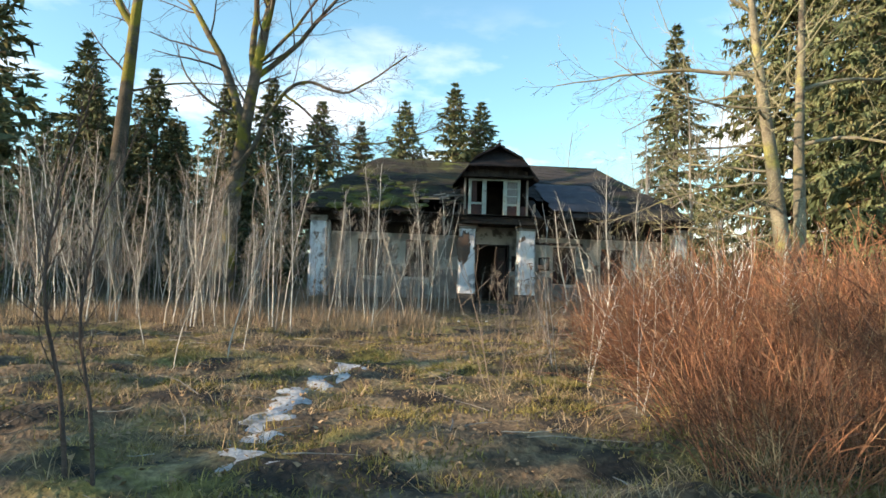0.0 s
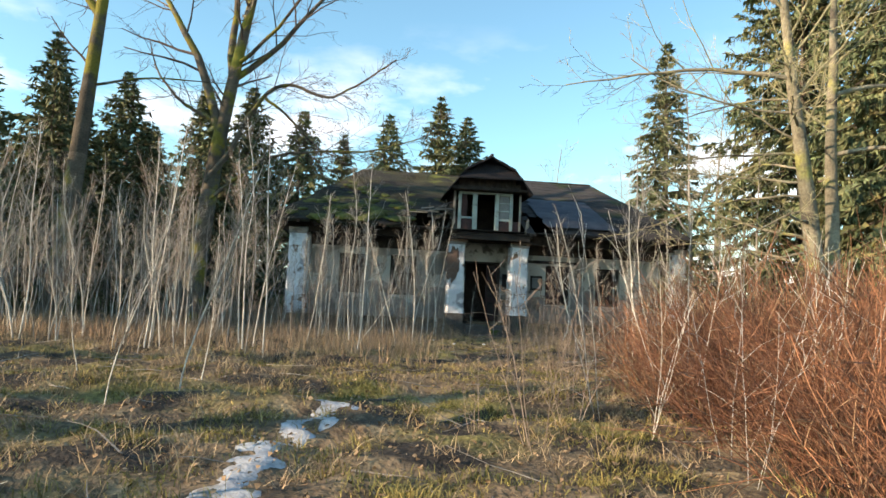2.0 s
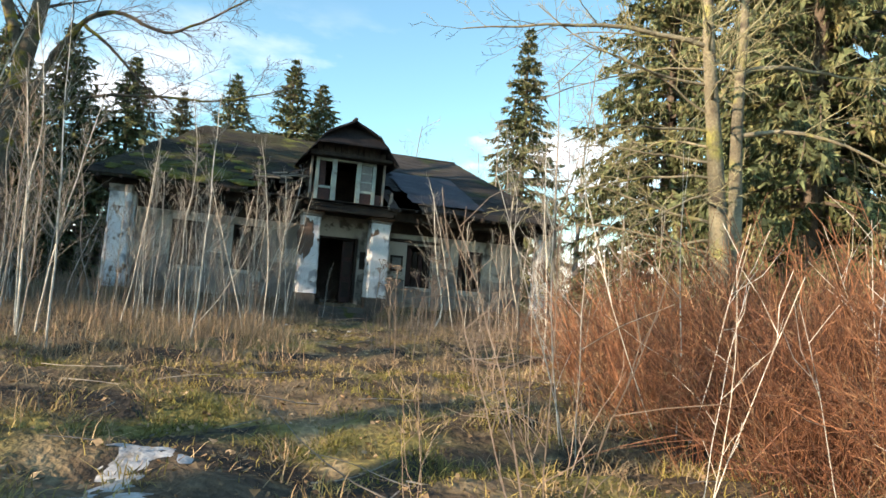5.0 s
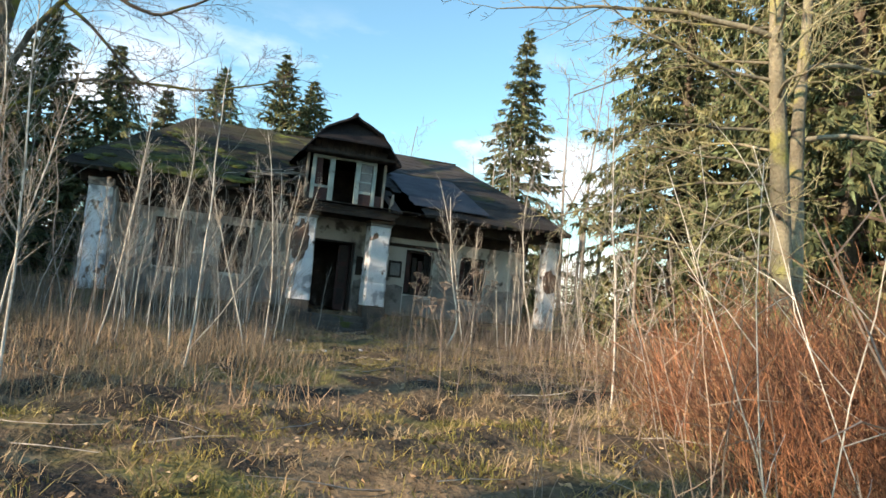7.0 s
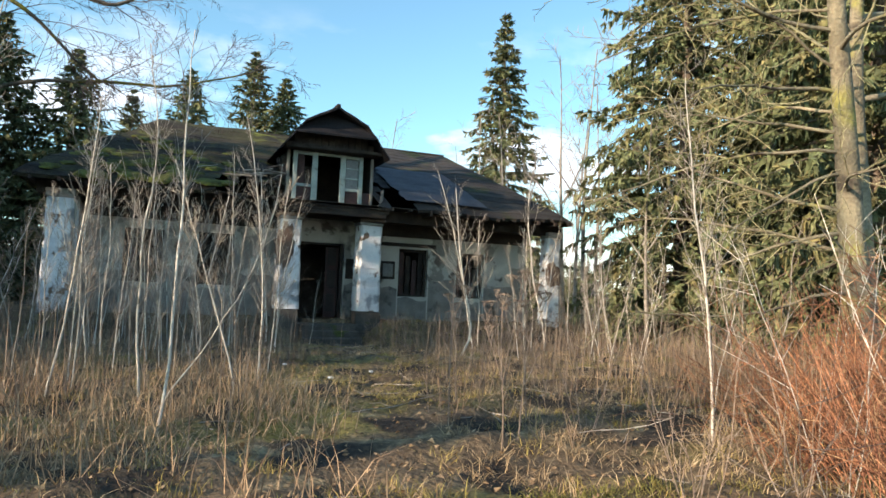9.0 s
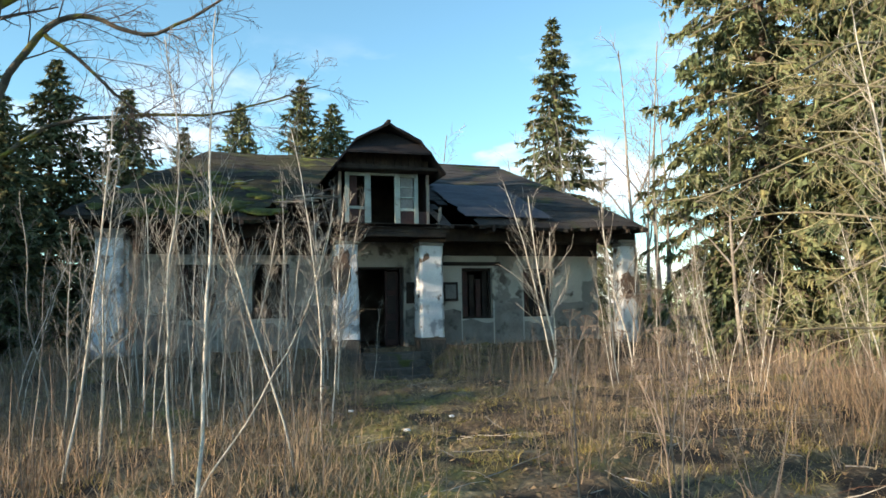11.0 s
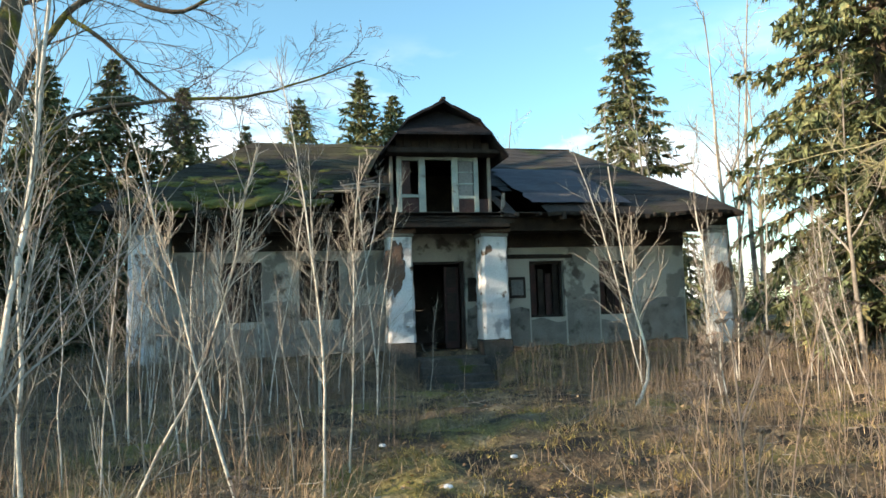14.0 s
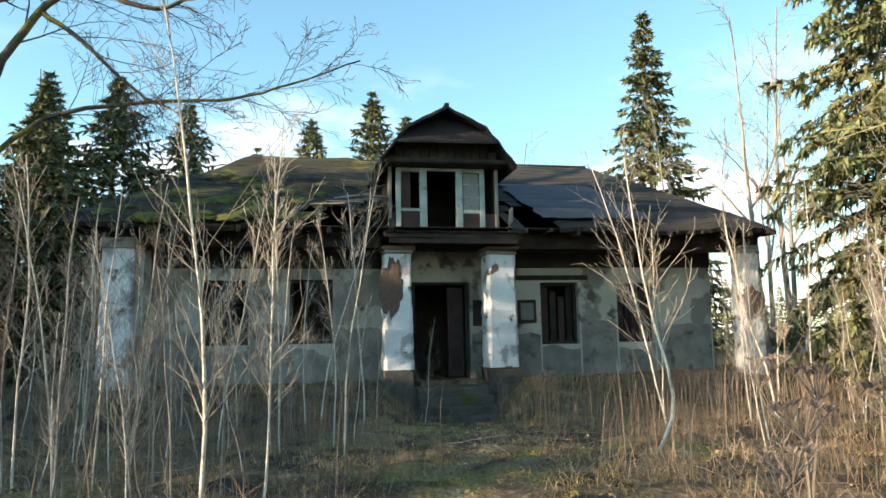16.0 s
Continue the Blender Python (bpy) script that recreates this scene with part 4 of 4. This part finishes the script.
# ---- spruces ----
def spruce_meshes(seed, height, radius, whorls, per, blades, size, bare=0.06, droop=0.5):
    rng = random.Random(seed)
    bole, green = Twigs(), Twigs()
    pts = grown(rng, Vector((0, 0, -0.2)), Vector((0, 0, 1)), height + 0.1, 10, 0.012, 0.02)
    bole.tube(pts, height * 0.016, 0.02, 8)
    for w in range(whorls):
        f = bare + (1 - bare) * (w + rng.random() * 0.7) / whorls
        z = f * height
        reach = radius * (1 - f) ** 0.92 * (1 if f > 0.18 else 0.85) + 0.05
        a0 = rng.uniform(0, 6.28)
        for k in range(per):
            a = a0 + 6.283 * k / per + rng.uniform(-0.3, 0.3)
            ln = reach * rng.uniform(0.62, 1.12)
            out = Vector((math.cos(a), math.sin(a), 0))
            side = Vector((-out.y, out.x, 0))
            rise, sag = 0.45 * f + rng.uniform(-0.12, 0.12), droop * rng.uniform(0.6, 1.45)
            line = []
            for j in range(6):
                g = j / 5
                line.append(Vector((0, 0, z)) + out * (ln * g) + Vector((0, 0, ln * (rise * g - sag * g * g + 0.22 * g ** 3))))
            bole.tube(line, 0.012 + 0.010 * ln, 0.005, 3)
            nb = max(4, int(blades * (0.35 + 0.65 * ln / radius)))
            for b in range(nb):
                g = 0.12 + 0.88 * rng.random() ** 0.8
                p, d = along(line, min(g, 0.99))
                s = rng.choice((-1, 1))
                ls = size * rng.uniform(0.6, 1.3) * (0.35 + 0.65 * (1 - f) ** 0.6)
                hang = rng.random() < 0.45
                way = (d * rng.uniform(0.1, 0.7) + side * (s * rng.uniform(0.1, 0.8)) + Vector((0, 0, -rng.uniform(0.7, 1.3)))) if hang else (d * rng.uniform(0.5, 1.0) + side * (s * rng.uniform(0.4, 1.0)) + Vector((0, 0, rng.uniform(-0.35, 0.2))))
                way.normalize()
                wide = way.cross(rand_dir(rng)).normalized() * ls * 0.19
                q = p + rand_dir(rng) * 0.05
                green.blade(q, way * ls, wide)
                green.blade(q + way * ls * 0.35, (way + rand_dir(rng) * 0.7).normalized() * ls * 0.6, wide * 0.7)
    return bole.mesh("trunk", BARK_SPRUCE), green.mesh("needles", NEEDLES)


FAR_SPRUCES = [spruce_meshes(200, 18, 5.0, 46, 8, 32, 0.70, 0.03, 0.42), spruce_meshes(201, 18, 4.4, 42, 8, 32, 0.66, 0.03, 0.36), spruce_meshes(202, 18, 5.6, 44, 8, 34, 0.74, 0.03, 0.45)]
WOOD_SPRUCES = [spruce_meshes(210 + k, 18, 4.6 + 0.4 * k, 30, 8, 14, 1.0, 0.03, 0.4) for k in range(3)]
THIN_SPRUCE = spruce_meshes(203, 20, 4.6, 38, 8, 40, 0.64, 0.08, 0.58)
NEAR_SPRUCE = spruce_meshes(204, 17, 4.6, 64, 9, 105, 0.31, 0.04, 0.55)


def spruce(meshes, x, y, size, turn, label, wide=1.0, high=1.0):
    ob = tagged(new("spruce_tree"), label, "spruce", "spruces round the house")
    ob.matrix_world = pose(x, y, ground_z(x, y) - 0.1, 0, 0, turn) @ Matrix.Diagonal((size * wide, size * wide, size * high, 1))
    part_of("trunk", meshes[0], ob)
    part_of("needles", meshes[1], ob)


spruce(THIN_SPRUCE, 16.5, 50.0, 1.05, 20, "tall narrow sunlit spruce with drooping branches", 1.12)
for x, y, s, t in ((13.4, 19.5, 1.0, 10), (16.2, 23.5, 1.05, 80), (13.6, 27.0, 0.95, 150), (18.5, 17.0, 1.1, 230), (20.0, 29.0, 0.9, 300)):
    spruce(NEAR_SPRUCE, x, y, s, t, "large dense spruce with hanging sunlit boughs", 1.08, 1.45)
rng = random.Random(12)
BACK = [(0.6, 55, 1.0), (2.8, 57, 0.94), (-3.6, 60, 0.98), (-7.6, 62, 0.9), (-11.6, 46, 0.84), (-8.3, 46, 0.76), (-13.9, 44, 0.81), (-20.0, 45, 0.64), (-18.8, 36, 0.80), (-16.0, 34, 0.54), (-23.0, 32, 0.6), (-13.0, 34, 0.52), (-11.0, 37, 0.6), (-16.5, 39, 0.75), (-12.6, 32, 0.5), (-15.4, 30.5, 0.55)]
for x, y, s in BACK:
    spruce(FAR_SPRUCES[rng.randrange(3)], x, y, s, rng.uniform(0, 360), "dark green spruce standing behind the house", 1.22, 0.97)
for k in range(32):
    x, y = rng.uniform(-46, -12), rng.uniform(29, 62)
    if y > 46 and x > -16 or x > -14 and y < 34:
        continue
    spruce(WOOD_SPRUCES[rng.randrange(3)], x, y, rng.uniform(0.40, 0.58), rng.uniform(0, 360), "dark spruce in the wood beside the house")
# those outside the view are unseen and made taller to shade the house
for k in range(9):
    x, y = -15.5 - rng.uniform(0, 9), rng.uniform(19, 30)
    spruce(WOOD_SPRUCES[rng.randrange(3)], x, y, rng.uniform(0.7, 0.85) if x < -4.0 - 0.68 * y else rng.uniform(0.36, 0.5), rng.uniform(0, 360), "dark unseen spruce added to cast shade into the clearing")
for k in range(8):
    spruce(WOOD_SPRUCES[rng.randrange(3)], rng.uniform(24, 60), rng.uniform(20, 70), rng.uniform(0.5, 0.8), rng.uniform(0, 360), "spruce in the far wood")

# spruces added out of view to throw shade on thicket, yard and house front
for x, y, size in ((-14.8, -2.2, 0.8), (-13.5, -5.5, 0.75), (-15.5, 21.2, 0.72), (-16.0, 23.6, 0.8), (-18.0, 18.6, 0.66), (-24.0, 13.8, 0.62), (-21.0, 11.3, 0.5)):
    spruce(WOOD_SPRUCES[1], x, y, size, 40 * x, "unseen spruce added to cast shade into the clearing")

# row of young spruces added out of view along the open side, only to shade the yard
for k in range(8):
    spruce(WOOD_SPRUCES[k % 3], -17.2 - 1.4 * (k % 2), 12.6 + 1.2 * k, rng.uniform(0.34, 0.41), rng.uniform(0, 360), "unseen young spruce added to shade the yard", 1.25)
# low wood beyond the field
for k in range(16):
    spruce(WOOD_SPRUCES[k % 3], rng.uniform(20, 62), rng.uniform(64, 92), rng.uniform(0.28, 0.46), rng.uniform(0, 360), "spruce in the far wood beyond the field", 1.3)

# far bare trees beyond the roof
far_tree = big_tree("bare_tree", "slender leafless tree beyond the house", 12.5, 44.0, BARK_TWIG, BARK_TWIG, [(0.02, 0, 12, 0.10)], [(0, 0.4, (0.5, 0, 0.9), 4, 0.05, 0.03), (0, 0.45, (-0.5, 0.2, 0.9), 4, 0.05, 0.03)], 51, 14, (6, 1), 0.01)
for k in range(22):
    x, y = rng.uniform(5, 34), rng.uniform(38, 75)
    ob = copy_thing(far_tree, pose(x, y, ground_z(x, y) - 0.1, 0, 0, rng.uniform(0, 360)))
    ob.scale = (rng.uniform(0.6, 1.0),) * 3
for x, y, size in ((10.6, 29.5, 0.8), (12.2, 31.0, 0.9), (13.4, 34.0, 0.85), (11.4, 25.6, 0.6), (15.5, 36.0, 1.0), (9.8, 33.0, 0.7)):
    ob = copy_thing(far_tree, pose(x, y, ground_z(x, y) - 0.1, 0, 0, 47 * x))
    ob.scale = (size,) * 3


# ---- red-brown shrubs ----
def cane_line(rng, reach, height, wander, spread):
    a, r = rng.uniform(0, 6.283), reach * 0.75 * math.sqrt(rng.random())
    p = Vector((r * math.cos(a), r * math.sin(a), -0.12))
    lean = Vector((math.cos(a) * 0.3 + rng.gauss(0, spread), math.sin(a) * 0.3 + rng.gauss(0, spread), 1))
    return grown(rng, p, lean, height * rng.uniform(0.4, 1.12), 6, wander, -0.02)


def cane_tubes(rng, pts, height, thin, cane, tw):
    cane.tube(pts, rng.uniform(0.0035, 0.0065) * thin, 0.002 * thin, 3)
    for j in range(rng.randint(3, 6)):
        q, d = along(pts, rng.uniform(0.2, 0.95))
        foot = len(tw.v)
        tw.tube(grown(rng, q, d + rand_dir(rng) * 0.95, height * rng.uniform(0.10, 0.30), 2, 0.3, 0.0), 0.0028 * thin, 0.0016 * thin, 3)
        if tw is cane:
            near = min(range(len(pts) * 3), key=lambda n: (tw.v[n] - q).length)
            tw.f.append((near, foot, foot + 1))


def shrub_mesh(seed, stems, height, reach):
    """A thicket's stems and twigs, each joined into one mesh."""
    rng = random.Random(seed)
    cane, tw = Twigs(), Twigs()
    for _ in range(stems):
        cane_tubes(rng, cane_line(rng, reach, height, 0.24, 0.32), height, 1.05, cane, tw)
    return cane.mesh("stem_thicket", STEM_RED), tw.mesh("twig_thicket", STEM_RED)


def cane_meshes(seed, stems, height, reach, mat, wander, thin=1.0):
    """Single canes, each with its own side twigs."""
    rng = random.Random(seed)
    out = []
    for _ in range(stems):
        cane = Twigs()
        cane_tubes(rng, cane_line(rng, reach, height, wander, 0.10), height, thin, cane, cane)
        out.append(cane.mesh("cane", mat))
    return out


def clump(meshes, x, y, size, turn, label, category):
    ob = tagged(new("cane_clump"), label, category, "dead canes along the track")
    ob.matrix_world = pose(x, y, ground_z(x, y), 0, 0, turn) @ Matrix.Scale(size, 4)
    for me in meshes:
        part_of("cane", me, ob)


SHRUBS = [shrub_mesh(300 + k, 215, 1.75, 1.05) for k in range(5)]
rng = random.Random(9)


def shrub(x, y, size):
    stems, twigs = SHRUBS[rng.randrange(5)]
    ob = tagged(new("shrub"), "dense leafless shrub with thin red-brown stems", "shrub", "red-brown thicket")
    ob.matrix_world = pose(x, y, ground_z(x, y), 0, 0, rng.uniform(0, 360)) @ Matrix.Scale(size, 4)
    tagged(part_of("stem_thicket", stems, ob), kind="stuff")
    tagged(part_of("twig_thicket", twigs, ob), kind="stuff")


for j in range(8):
    for i in range(5):
        y = 4.2 + 0.98 * j + rng.uniform(-0.3, 0.3)
        left = 2.12 + 0.06 * (y - 4) + (0.28 * (y - 8.5) if y > 8.5 else 0)
        x = left + 1.05 * i + rng.uniform(-0.25, 0.25)
        shrub(x, y, rng.uniform(0.8, 1.1) * (0.82 if i == 0 else 1.0))

# thin canes along the way
CANES = [cane_meshes(321 + k, 4, 1.5, 0.13, BARK_BROWN, 0.10) for k in range(3)]
LONG_CANES = [cane_meshes(331 + k, 3, 2.9, 0.14, BARK_PALE, 0.09, 1.25) for k in range(2)]
rng = random.Random(14)
for k, (x, y, s) in enumerate(((0.47, 6.5, 0.85), (0.1, 6.9, 0.5), (0.9, 7.4, 0.8), (1.1, 8.2, 0.9), (0.6, 8.9, 0.6), (1.44, 10.5, 0.8), (1.66, 10.8, 0.7), (1.3, 9.6, 0.8), (2.2, 10.6, 0.8), (2.0, 12.6, 0.7), (3.0, 13.0, 0.8), (2.6, 14.6, 0.7),
                             (3.6, 15.4, 0.8), (4.4, 13.8, 0.8), (3.9, 17.2, 0.7), (-1.0, 18.2, 0.7), (-0.4, 20.2, 0.7), (-1.2, 15.5, 0.5), (-2.0, 17.6, 0.7), (-2.8, 19.0, 0.7))):
    clump(CANES[k % 3], x, y, s, rng.uniform(0, 360), "clump of thin grey dead canes", "dead canes")
for k, (x, y, s) in enumerate(((1.3, 8.0, 0.75), (2.1, 8.2, 0.8), (2.4, 10.5, 0.7), (3.4, 10.6, 0.8), (3.7, 12.0, 0.8), (5.6, 17.4, 0.8), (1.5, 5.6, 0.42), (1.75, 6.4, 0.55), (1.35, 6.9, 0.5), (2.3, 6.2, 0.6), (2.6, 7.2, 0.65), (3.1, 6.6, 0.65), (3.5, 7.8, 0.7))):
    clump(LONG_CANES[k % 2], x, y, s, rng.uniform(0, 360), "clump of tall pale bare canes", "bare canes")


# dried umbel weeds beside the way
def umbel_meshes(seed, tall):
    rng = random.Random(seed)
    stalk = Twigs()
    line = grown(rng, Vector((0, 0, -0.05)), Vector((rng.uniform(-0.1, 0.1), rng.uniform(-0.1, 0.1), 1)), tall, 6, 0.06, 0.02)
    stalk.tube(line, 0.007, 0.004, 5)
    tops = [line[-1]]
    for i in range(4):
        p, d = along(line, rng.uniform(0.45, 0.85))
        a = rng.uniform(0, 6.283)
        arm = grown(rng, p, d + Vector((math.cos(a), math.sin(a), 0.2)) * 0.6, tall * rng.uniform(0.18, 0.32), 3, 0.1, 0.06)
        stalk.tube(arm, 0.004, 0.003, 4)
        tops.append(arm[-1])
    heads = []
    for top in tops:
        head = Twigs()
        for i in range(13):
            a, out = rng.uniform(0, 6.283), rng.uniform(0.2, 1.0)
            tip = top + Vector((math.cos(a) * out * 0.075, math.sin(a) * out * 0.075, 0.085 - 0.03 * out))
            head.tube([top, tip], 0.0018, 0.0015, 3)
            for j in range(6):
                head.tube([tip, tip + Vector((rng.gauss(0, 0.010), rng.gauss(0, 0.010), 0.014))], 0.0014, 0.0024, 3)
        heads.append(head.mesh("umbel", BARK_BROWN))
    return stalk.mesh("stalk", BARK_BROWN), heads


UMBELS = [umbel_meshes(400 + k, (1.25, 1.0, 1.4)[k]) for k in range(3)]
for k, (x, y, s) in enumerate(((0.95, 11.9, 0.85), (1.25, 12.3, 0.95), (0.8, 12.6, 0.8), (1.6, 12.9, 1.0), (1.2, 13.6, 0.9), (1.9, 14.2, 0.9), (2.3, 15.6, 0.85), (-0.6, 13.0, 0.7))):
    ob = tagged(new("dead_weed"), "dried brown umbel weed standing by the way", "dead weed", "umbel weeds by the way")
    ob.matrix_world = pose(x, y, ground_z(x, y), 0, 0, 77 * k) @ Matrix.Scale(s, 4)
    part_of("stalk", UMBELS[k % 3][0], ob)
    for me in UMBELS[k % 3][1]:
        part_of("umbel", me, ob)


# ---- grass, weeds and litter ----
def on_path(x, y):
    """0 on the trodden way, 1 well off it."""
    mid = ramp_of(y, ((0, -0.9), (8, -0.6), (14, 0.4), (20, 1.6), (26, 2.0)))
    return min(1.0, max(0.0, (abs(x - mid) - 0.5) / 0.9))


def in_house(x, y):
    u, v = to_house(x, y)
    return -8.6 < u < 7.1 and -0.3 < v < 12.2 or abs(u - MID) < 0.85 and -1.9 < v < 1


def sward(name, label, mat, count, area, height, width, keep, clump=5, droop=0.5, seed=1, spread=0.09):
    rng = random.Random(seed)
    v, f = [], []
    made = 0
    while made < count:
        x, y = rng.uniform(area[0], area[1]), rng.uniform(area[2], area[3])
        if in_house(x, y) or rng.random() > keep(x, y):
            continue
        for _ in range(clump):
            px, py = x + rng.gauss(0, spread), y + rng.gauss(0, spread)
            z = ground_z(px, py) - 0.02
            h = height * rng.uniform(0.45, 1.25)
            a = rng.uniform(0, 6.283)
            d = h * droop * rng.uniform(0.15, 1.2)
            dx, dy = math.cos(a), math.sin(a)
            b = rng.uniform(0, 6.283)
            sx, sy = math.cos(b) * width, math.sin(b) * width
            k = len(v)
            top = h * (1 - 0.35 * min(1, d / h))
            v += [(px - sx, py - sy, z), (px + sx, py + sy, z), (px + dx * d * 0.35 + sx * 0.7, py + dy * d * 0.35 + sy * 0.7, z + top * 0.65),
                  (px + dx * d * 0.35 - sx * 0.7, py + dy * d * 0.35 - sy * 0.7, z + top * 0.65), (px + dx * d, py + dy * d, z + top)]
            f += [(k, k + 1, k + 2, k + 3), (k + 3, k + 2, k + 4)]
            made += 1
    tagged(new(name, mesh_of(name, v, f, mat)), label, "grass", kind="stuff")


def patchy(x, y, s, a, b, off=0.0):
    return min(1.0, max(0.0, (noise.noise(Vector((x * s + off, y * s, off))) - a) / (b - a)))


sward("short_grass", "short yellow-green winter grass and moss tufts", GREEN, 36000, (-7, 5, 2.6, 26), 0.05, 0.0035,
      lambda x, y: 0.03 + 0.97 * patchy(x, y, 0.75, 0.05, 0.35), 14, 1.0, 1, 0.07)
sward("grass_tufts", "yellow-green tufts of matted winter grass", GREEN, 15000, (-6, 4.5, 3.0, 20), 0.13, 0.003,
      lambda x, y: 0.25 + 0.75 * patchy(x, y, 0.8, 0.0, 0.35, 2.0), 42, 1.5, 11, 0.075)
sward("straw_tufts", "pale tufts of matted dead grass", STRAW, 13000, (-6, 4.5, 3.0, 22), 0.17, 0.003,
      lambda x, y: 0.2 + 0.8 * patchy(x, y, 0.9, 0.0, 0.35, 5.0), 36, 1.7, 12, 0.085)
sward("dead_grass", "flattened straw-coloured dead grass", STRAW, 27000, (-8, 7, 2.6, 27), 0.17, 0.0035,
      lambda x, y: (0.15 + 0.85 * on_path(x, y)) * (0.1 + 0.9 * patchy(x, y, 0.9, 0.05, 0.4, 7.0)), 14, 1.6, 2, 0.08)
sward("straw_belt", "pale orange dry grass among the saplings", RUST_STRAW, 9000, (-9, 0.3, 10.5, 17), 0.40, 0.0035,
      lambda x, y: min(1, max(0, (y - 10.5) / 2)) * (1 if x < 0.3 - 0.12 * (y - 10) else 0) * (0.15 + 0.85 * patchy(x, y, 0.8, -0.1, 0.35, 31.0)), 9, 0.9, 16, 0.13)
sward("near_tussocks", "lumpy yellow-green tussocks of grass and moss", MOSS, 30000, (-5, 3.5, 2.8, 11), 0.085, 0.004,
      lambda x, y: 0.04 + 0.96 * patchy(x, y, 1.5, 0.08, 0.34, 9.0), 40, 1.3, 17, 0.085)
sward("bank_moss", "green moss and weeds on the bank beside the steps", MOSS, 7000, (0, 8, 23, 28.5), 0.10, 0.005,
      lambda x, y: 1.0 if -3.2 < to_house(x, y)[1] < -0.3 and 0.0 < to_house(x, y)[0] < 4.5 else 0.0, 14, 1.0, 18, 0.1)
sward("moss_cover", "damp green moss and short grass on the way to the steps", MOSS, 26000, (-2, 6, 13, 26), 0.045, 0.004,
      lambda x, y: (1.0 - 0.8 * on_path(x, y)) * (0.15 + 0.85 * patchy(x, y, 0.9, -0.1, 0.3, 4.0)), 14, 1.0, 15, 0.08)
sward("tall_dry_grass", "standing dry grass and dead weed stalks", SHADED_STRAW, 19000, (-11, 11, 10.5, 27), 0.34, 0.0035,
      lambda x, y: on_path(x, y) * (1 if x > -9 else 0.6) * min(1, max(0, (y - 10.5 - (1.5 if x < 1 else 0)) / 3)) * (0.15 + 0.85 * patchy(x, y, 0.6, 0.0, 0.4, 3.0)), 8, 1.2, 3, 0.16)
sward("meadow_grass", "tall pale orange dry grass beside the track", RUST_STRAW, 6800, (2.2, 11, 9.0, 16), 0.75, 0.0035,
      lambda x, y: min(1, max(0, (x - 2.4 - 0.16 * (y - 9)) / 1.2)) * (0.25 + 0.75 * patchy(x, y, 0.5, -0.2, 0.3, 21.0)), 7, 0.7, 8, 0.2)
sward("bank_grass", "rough dead grass on the bank by the porch", SHADED_STRAW, 7000, (-7, 11, 25, 28.5), 0.4, 0.004,
      lambda x, y: 1.0 if -1.9 < to_house(x, y)[1] < -0.3 and abs(to_house(x, y)[0] - MID) > 0.9 else 0.0, 7, 0.9, 9, 0.12)
sward("weed_stalks", "upright grey-beige dead weed stalks", BARK_BROWN, 3600, (-10, 11, 12, 27), 0.95, 0.0035,
      lambda x, y: on_path(x, y) * min(1, max(0, (y - 12) / 4)) * (0.2 + 0.8 * patchy(x, y, 0.6, -0.1, 0.4, 11.0)), 3, 0.25, 4, 0.15)
sward("field_grass", "pale sunlit dry field grass", STRAW, 16000, (10, 34, 22, 60), 0.55, 0.012, lambda x, y: 1.0, 4, 0.4, 5, 0.3)
sward("field_grass", "dead grass under the trees", STRAW, 12000, (-24, -6, 4, 32), 0.35, 0.008, lambda x, y: 0.3 + 0.7 * patchy(x, y, 0.4, -0.2, 0.4), 4, 0.6, 6, 0.2)

lv, lf = [], []
rng = random.Random(77)
for _ in range(22000):
    x, y = rng.uniform(-8, 6), 2.5 + 22 * rng.random() ** 1.3
    if in_house(x, y):
        continue
    s = rng.uniform(0.010, 0.027)
    a = rng.uniform(0, 6.283)
    ux, uy = math.cos(a) * s, math.sin(a) * s
    z = ground_z(x, y) + 0.012
    t = [rng.uniform(-0.4, 1.0) * s for _ in range(4)]
    k = len(lv)
    lv += [(x - ux, y - uy, z + t[0]), (x + uy * 0.6, y - ux * 0.6, z + t[1]), (x + ux, y + uy, z + t[2]), (x - uy * 0.6, y + ux * 0.6, z + t[3])]
    lf += [(k, k + 1, k + 2), (k, k + 2, k + 3)]
tagged(new("fallen_leaves", mesh_of("fallen_leaves", lv, lf, LEAVES)), "brown curled fallen leaves on the ground", "leaf litter", kind="stuff")


# small twigs lying about, and scraps of pale litter
tw = Twigs()
for _ in range(420):
    x, y = rng.uniform(-6, 5), rng.uniform(3, 22)
    a = rng.uniform(0, 6.283)
    p = Vector((x, y, ground_z(x, y) + 0.02))
    tw.tube(grown(rng, p, Vector((math.cos(a), math.sin(a), 0.05)), rng.uniform(0.15, 0.8), 4, 0.15), rng.uniform(0.003, 0.007), 0.002, 3)
tagged(new("fallen_twigs", tw.mesh("fallen_twigs", BARK_TWIG)), "grey broken twigs lying on the ground", "twigs", kind="stuff")
for k, (x, y) in enumerate(((0.35, 15.6), (1.05, 16.6), (0.0, 17.4))):
    bm = bmesh.new()
    bmesh.ops.create_icosphere(bm, subdivisions=2, radius=0.035)
    for v in bm.verts:
        v.co *= 1 + 0.5 * noise.noise(v.co * 14 + Vector((k, 0, 0)))
        v.co.z *= 0.45
    ob = part("litter_scrap", bm, LITTER, None)
    ob.matrix_world = pose(x, y, ground_z(x, y) + 0.02, 0, 0, 50 * k)
    tagged(ob, "crumpled pale scrap of litter on the track", "litter", "litter scraps")
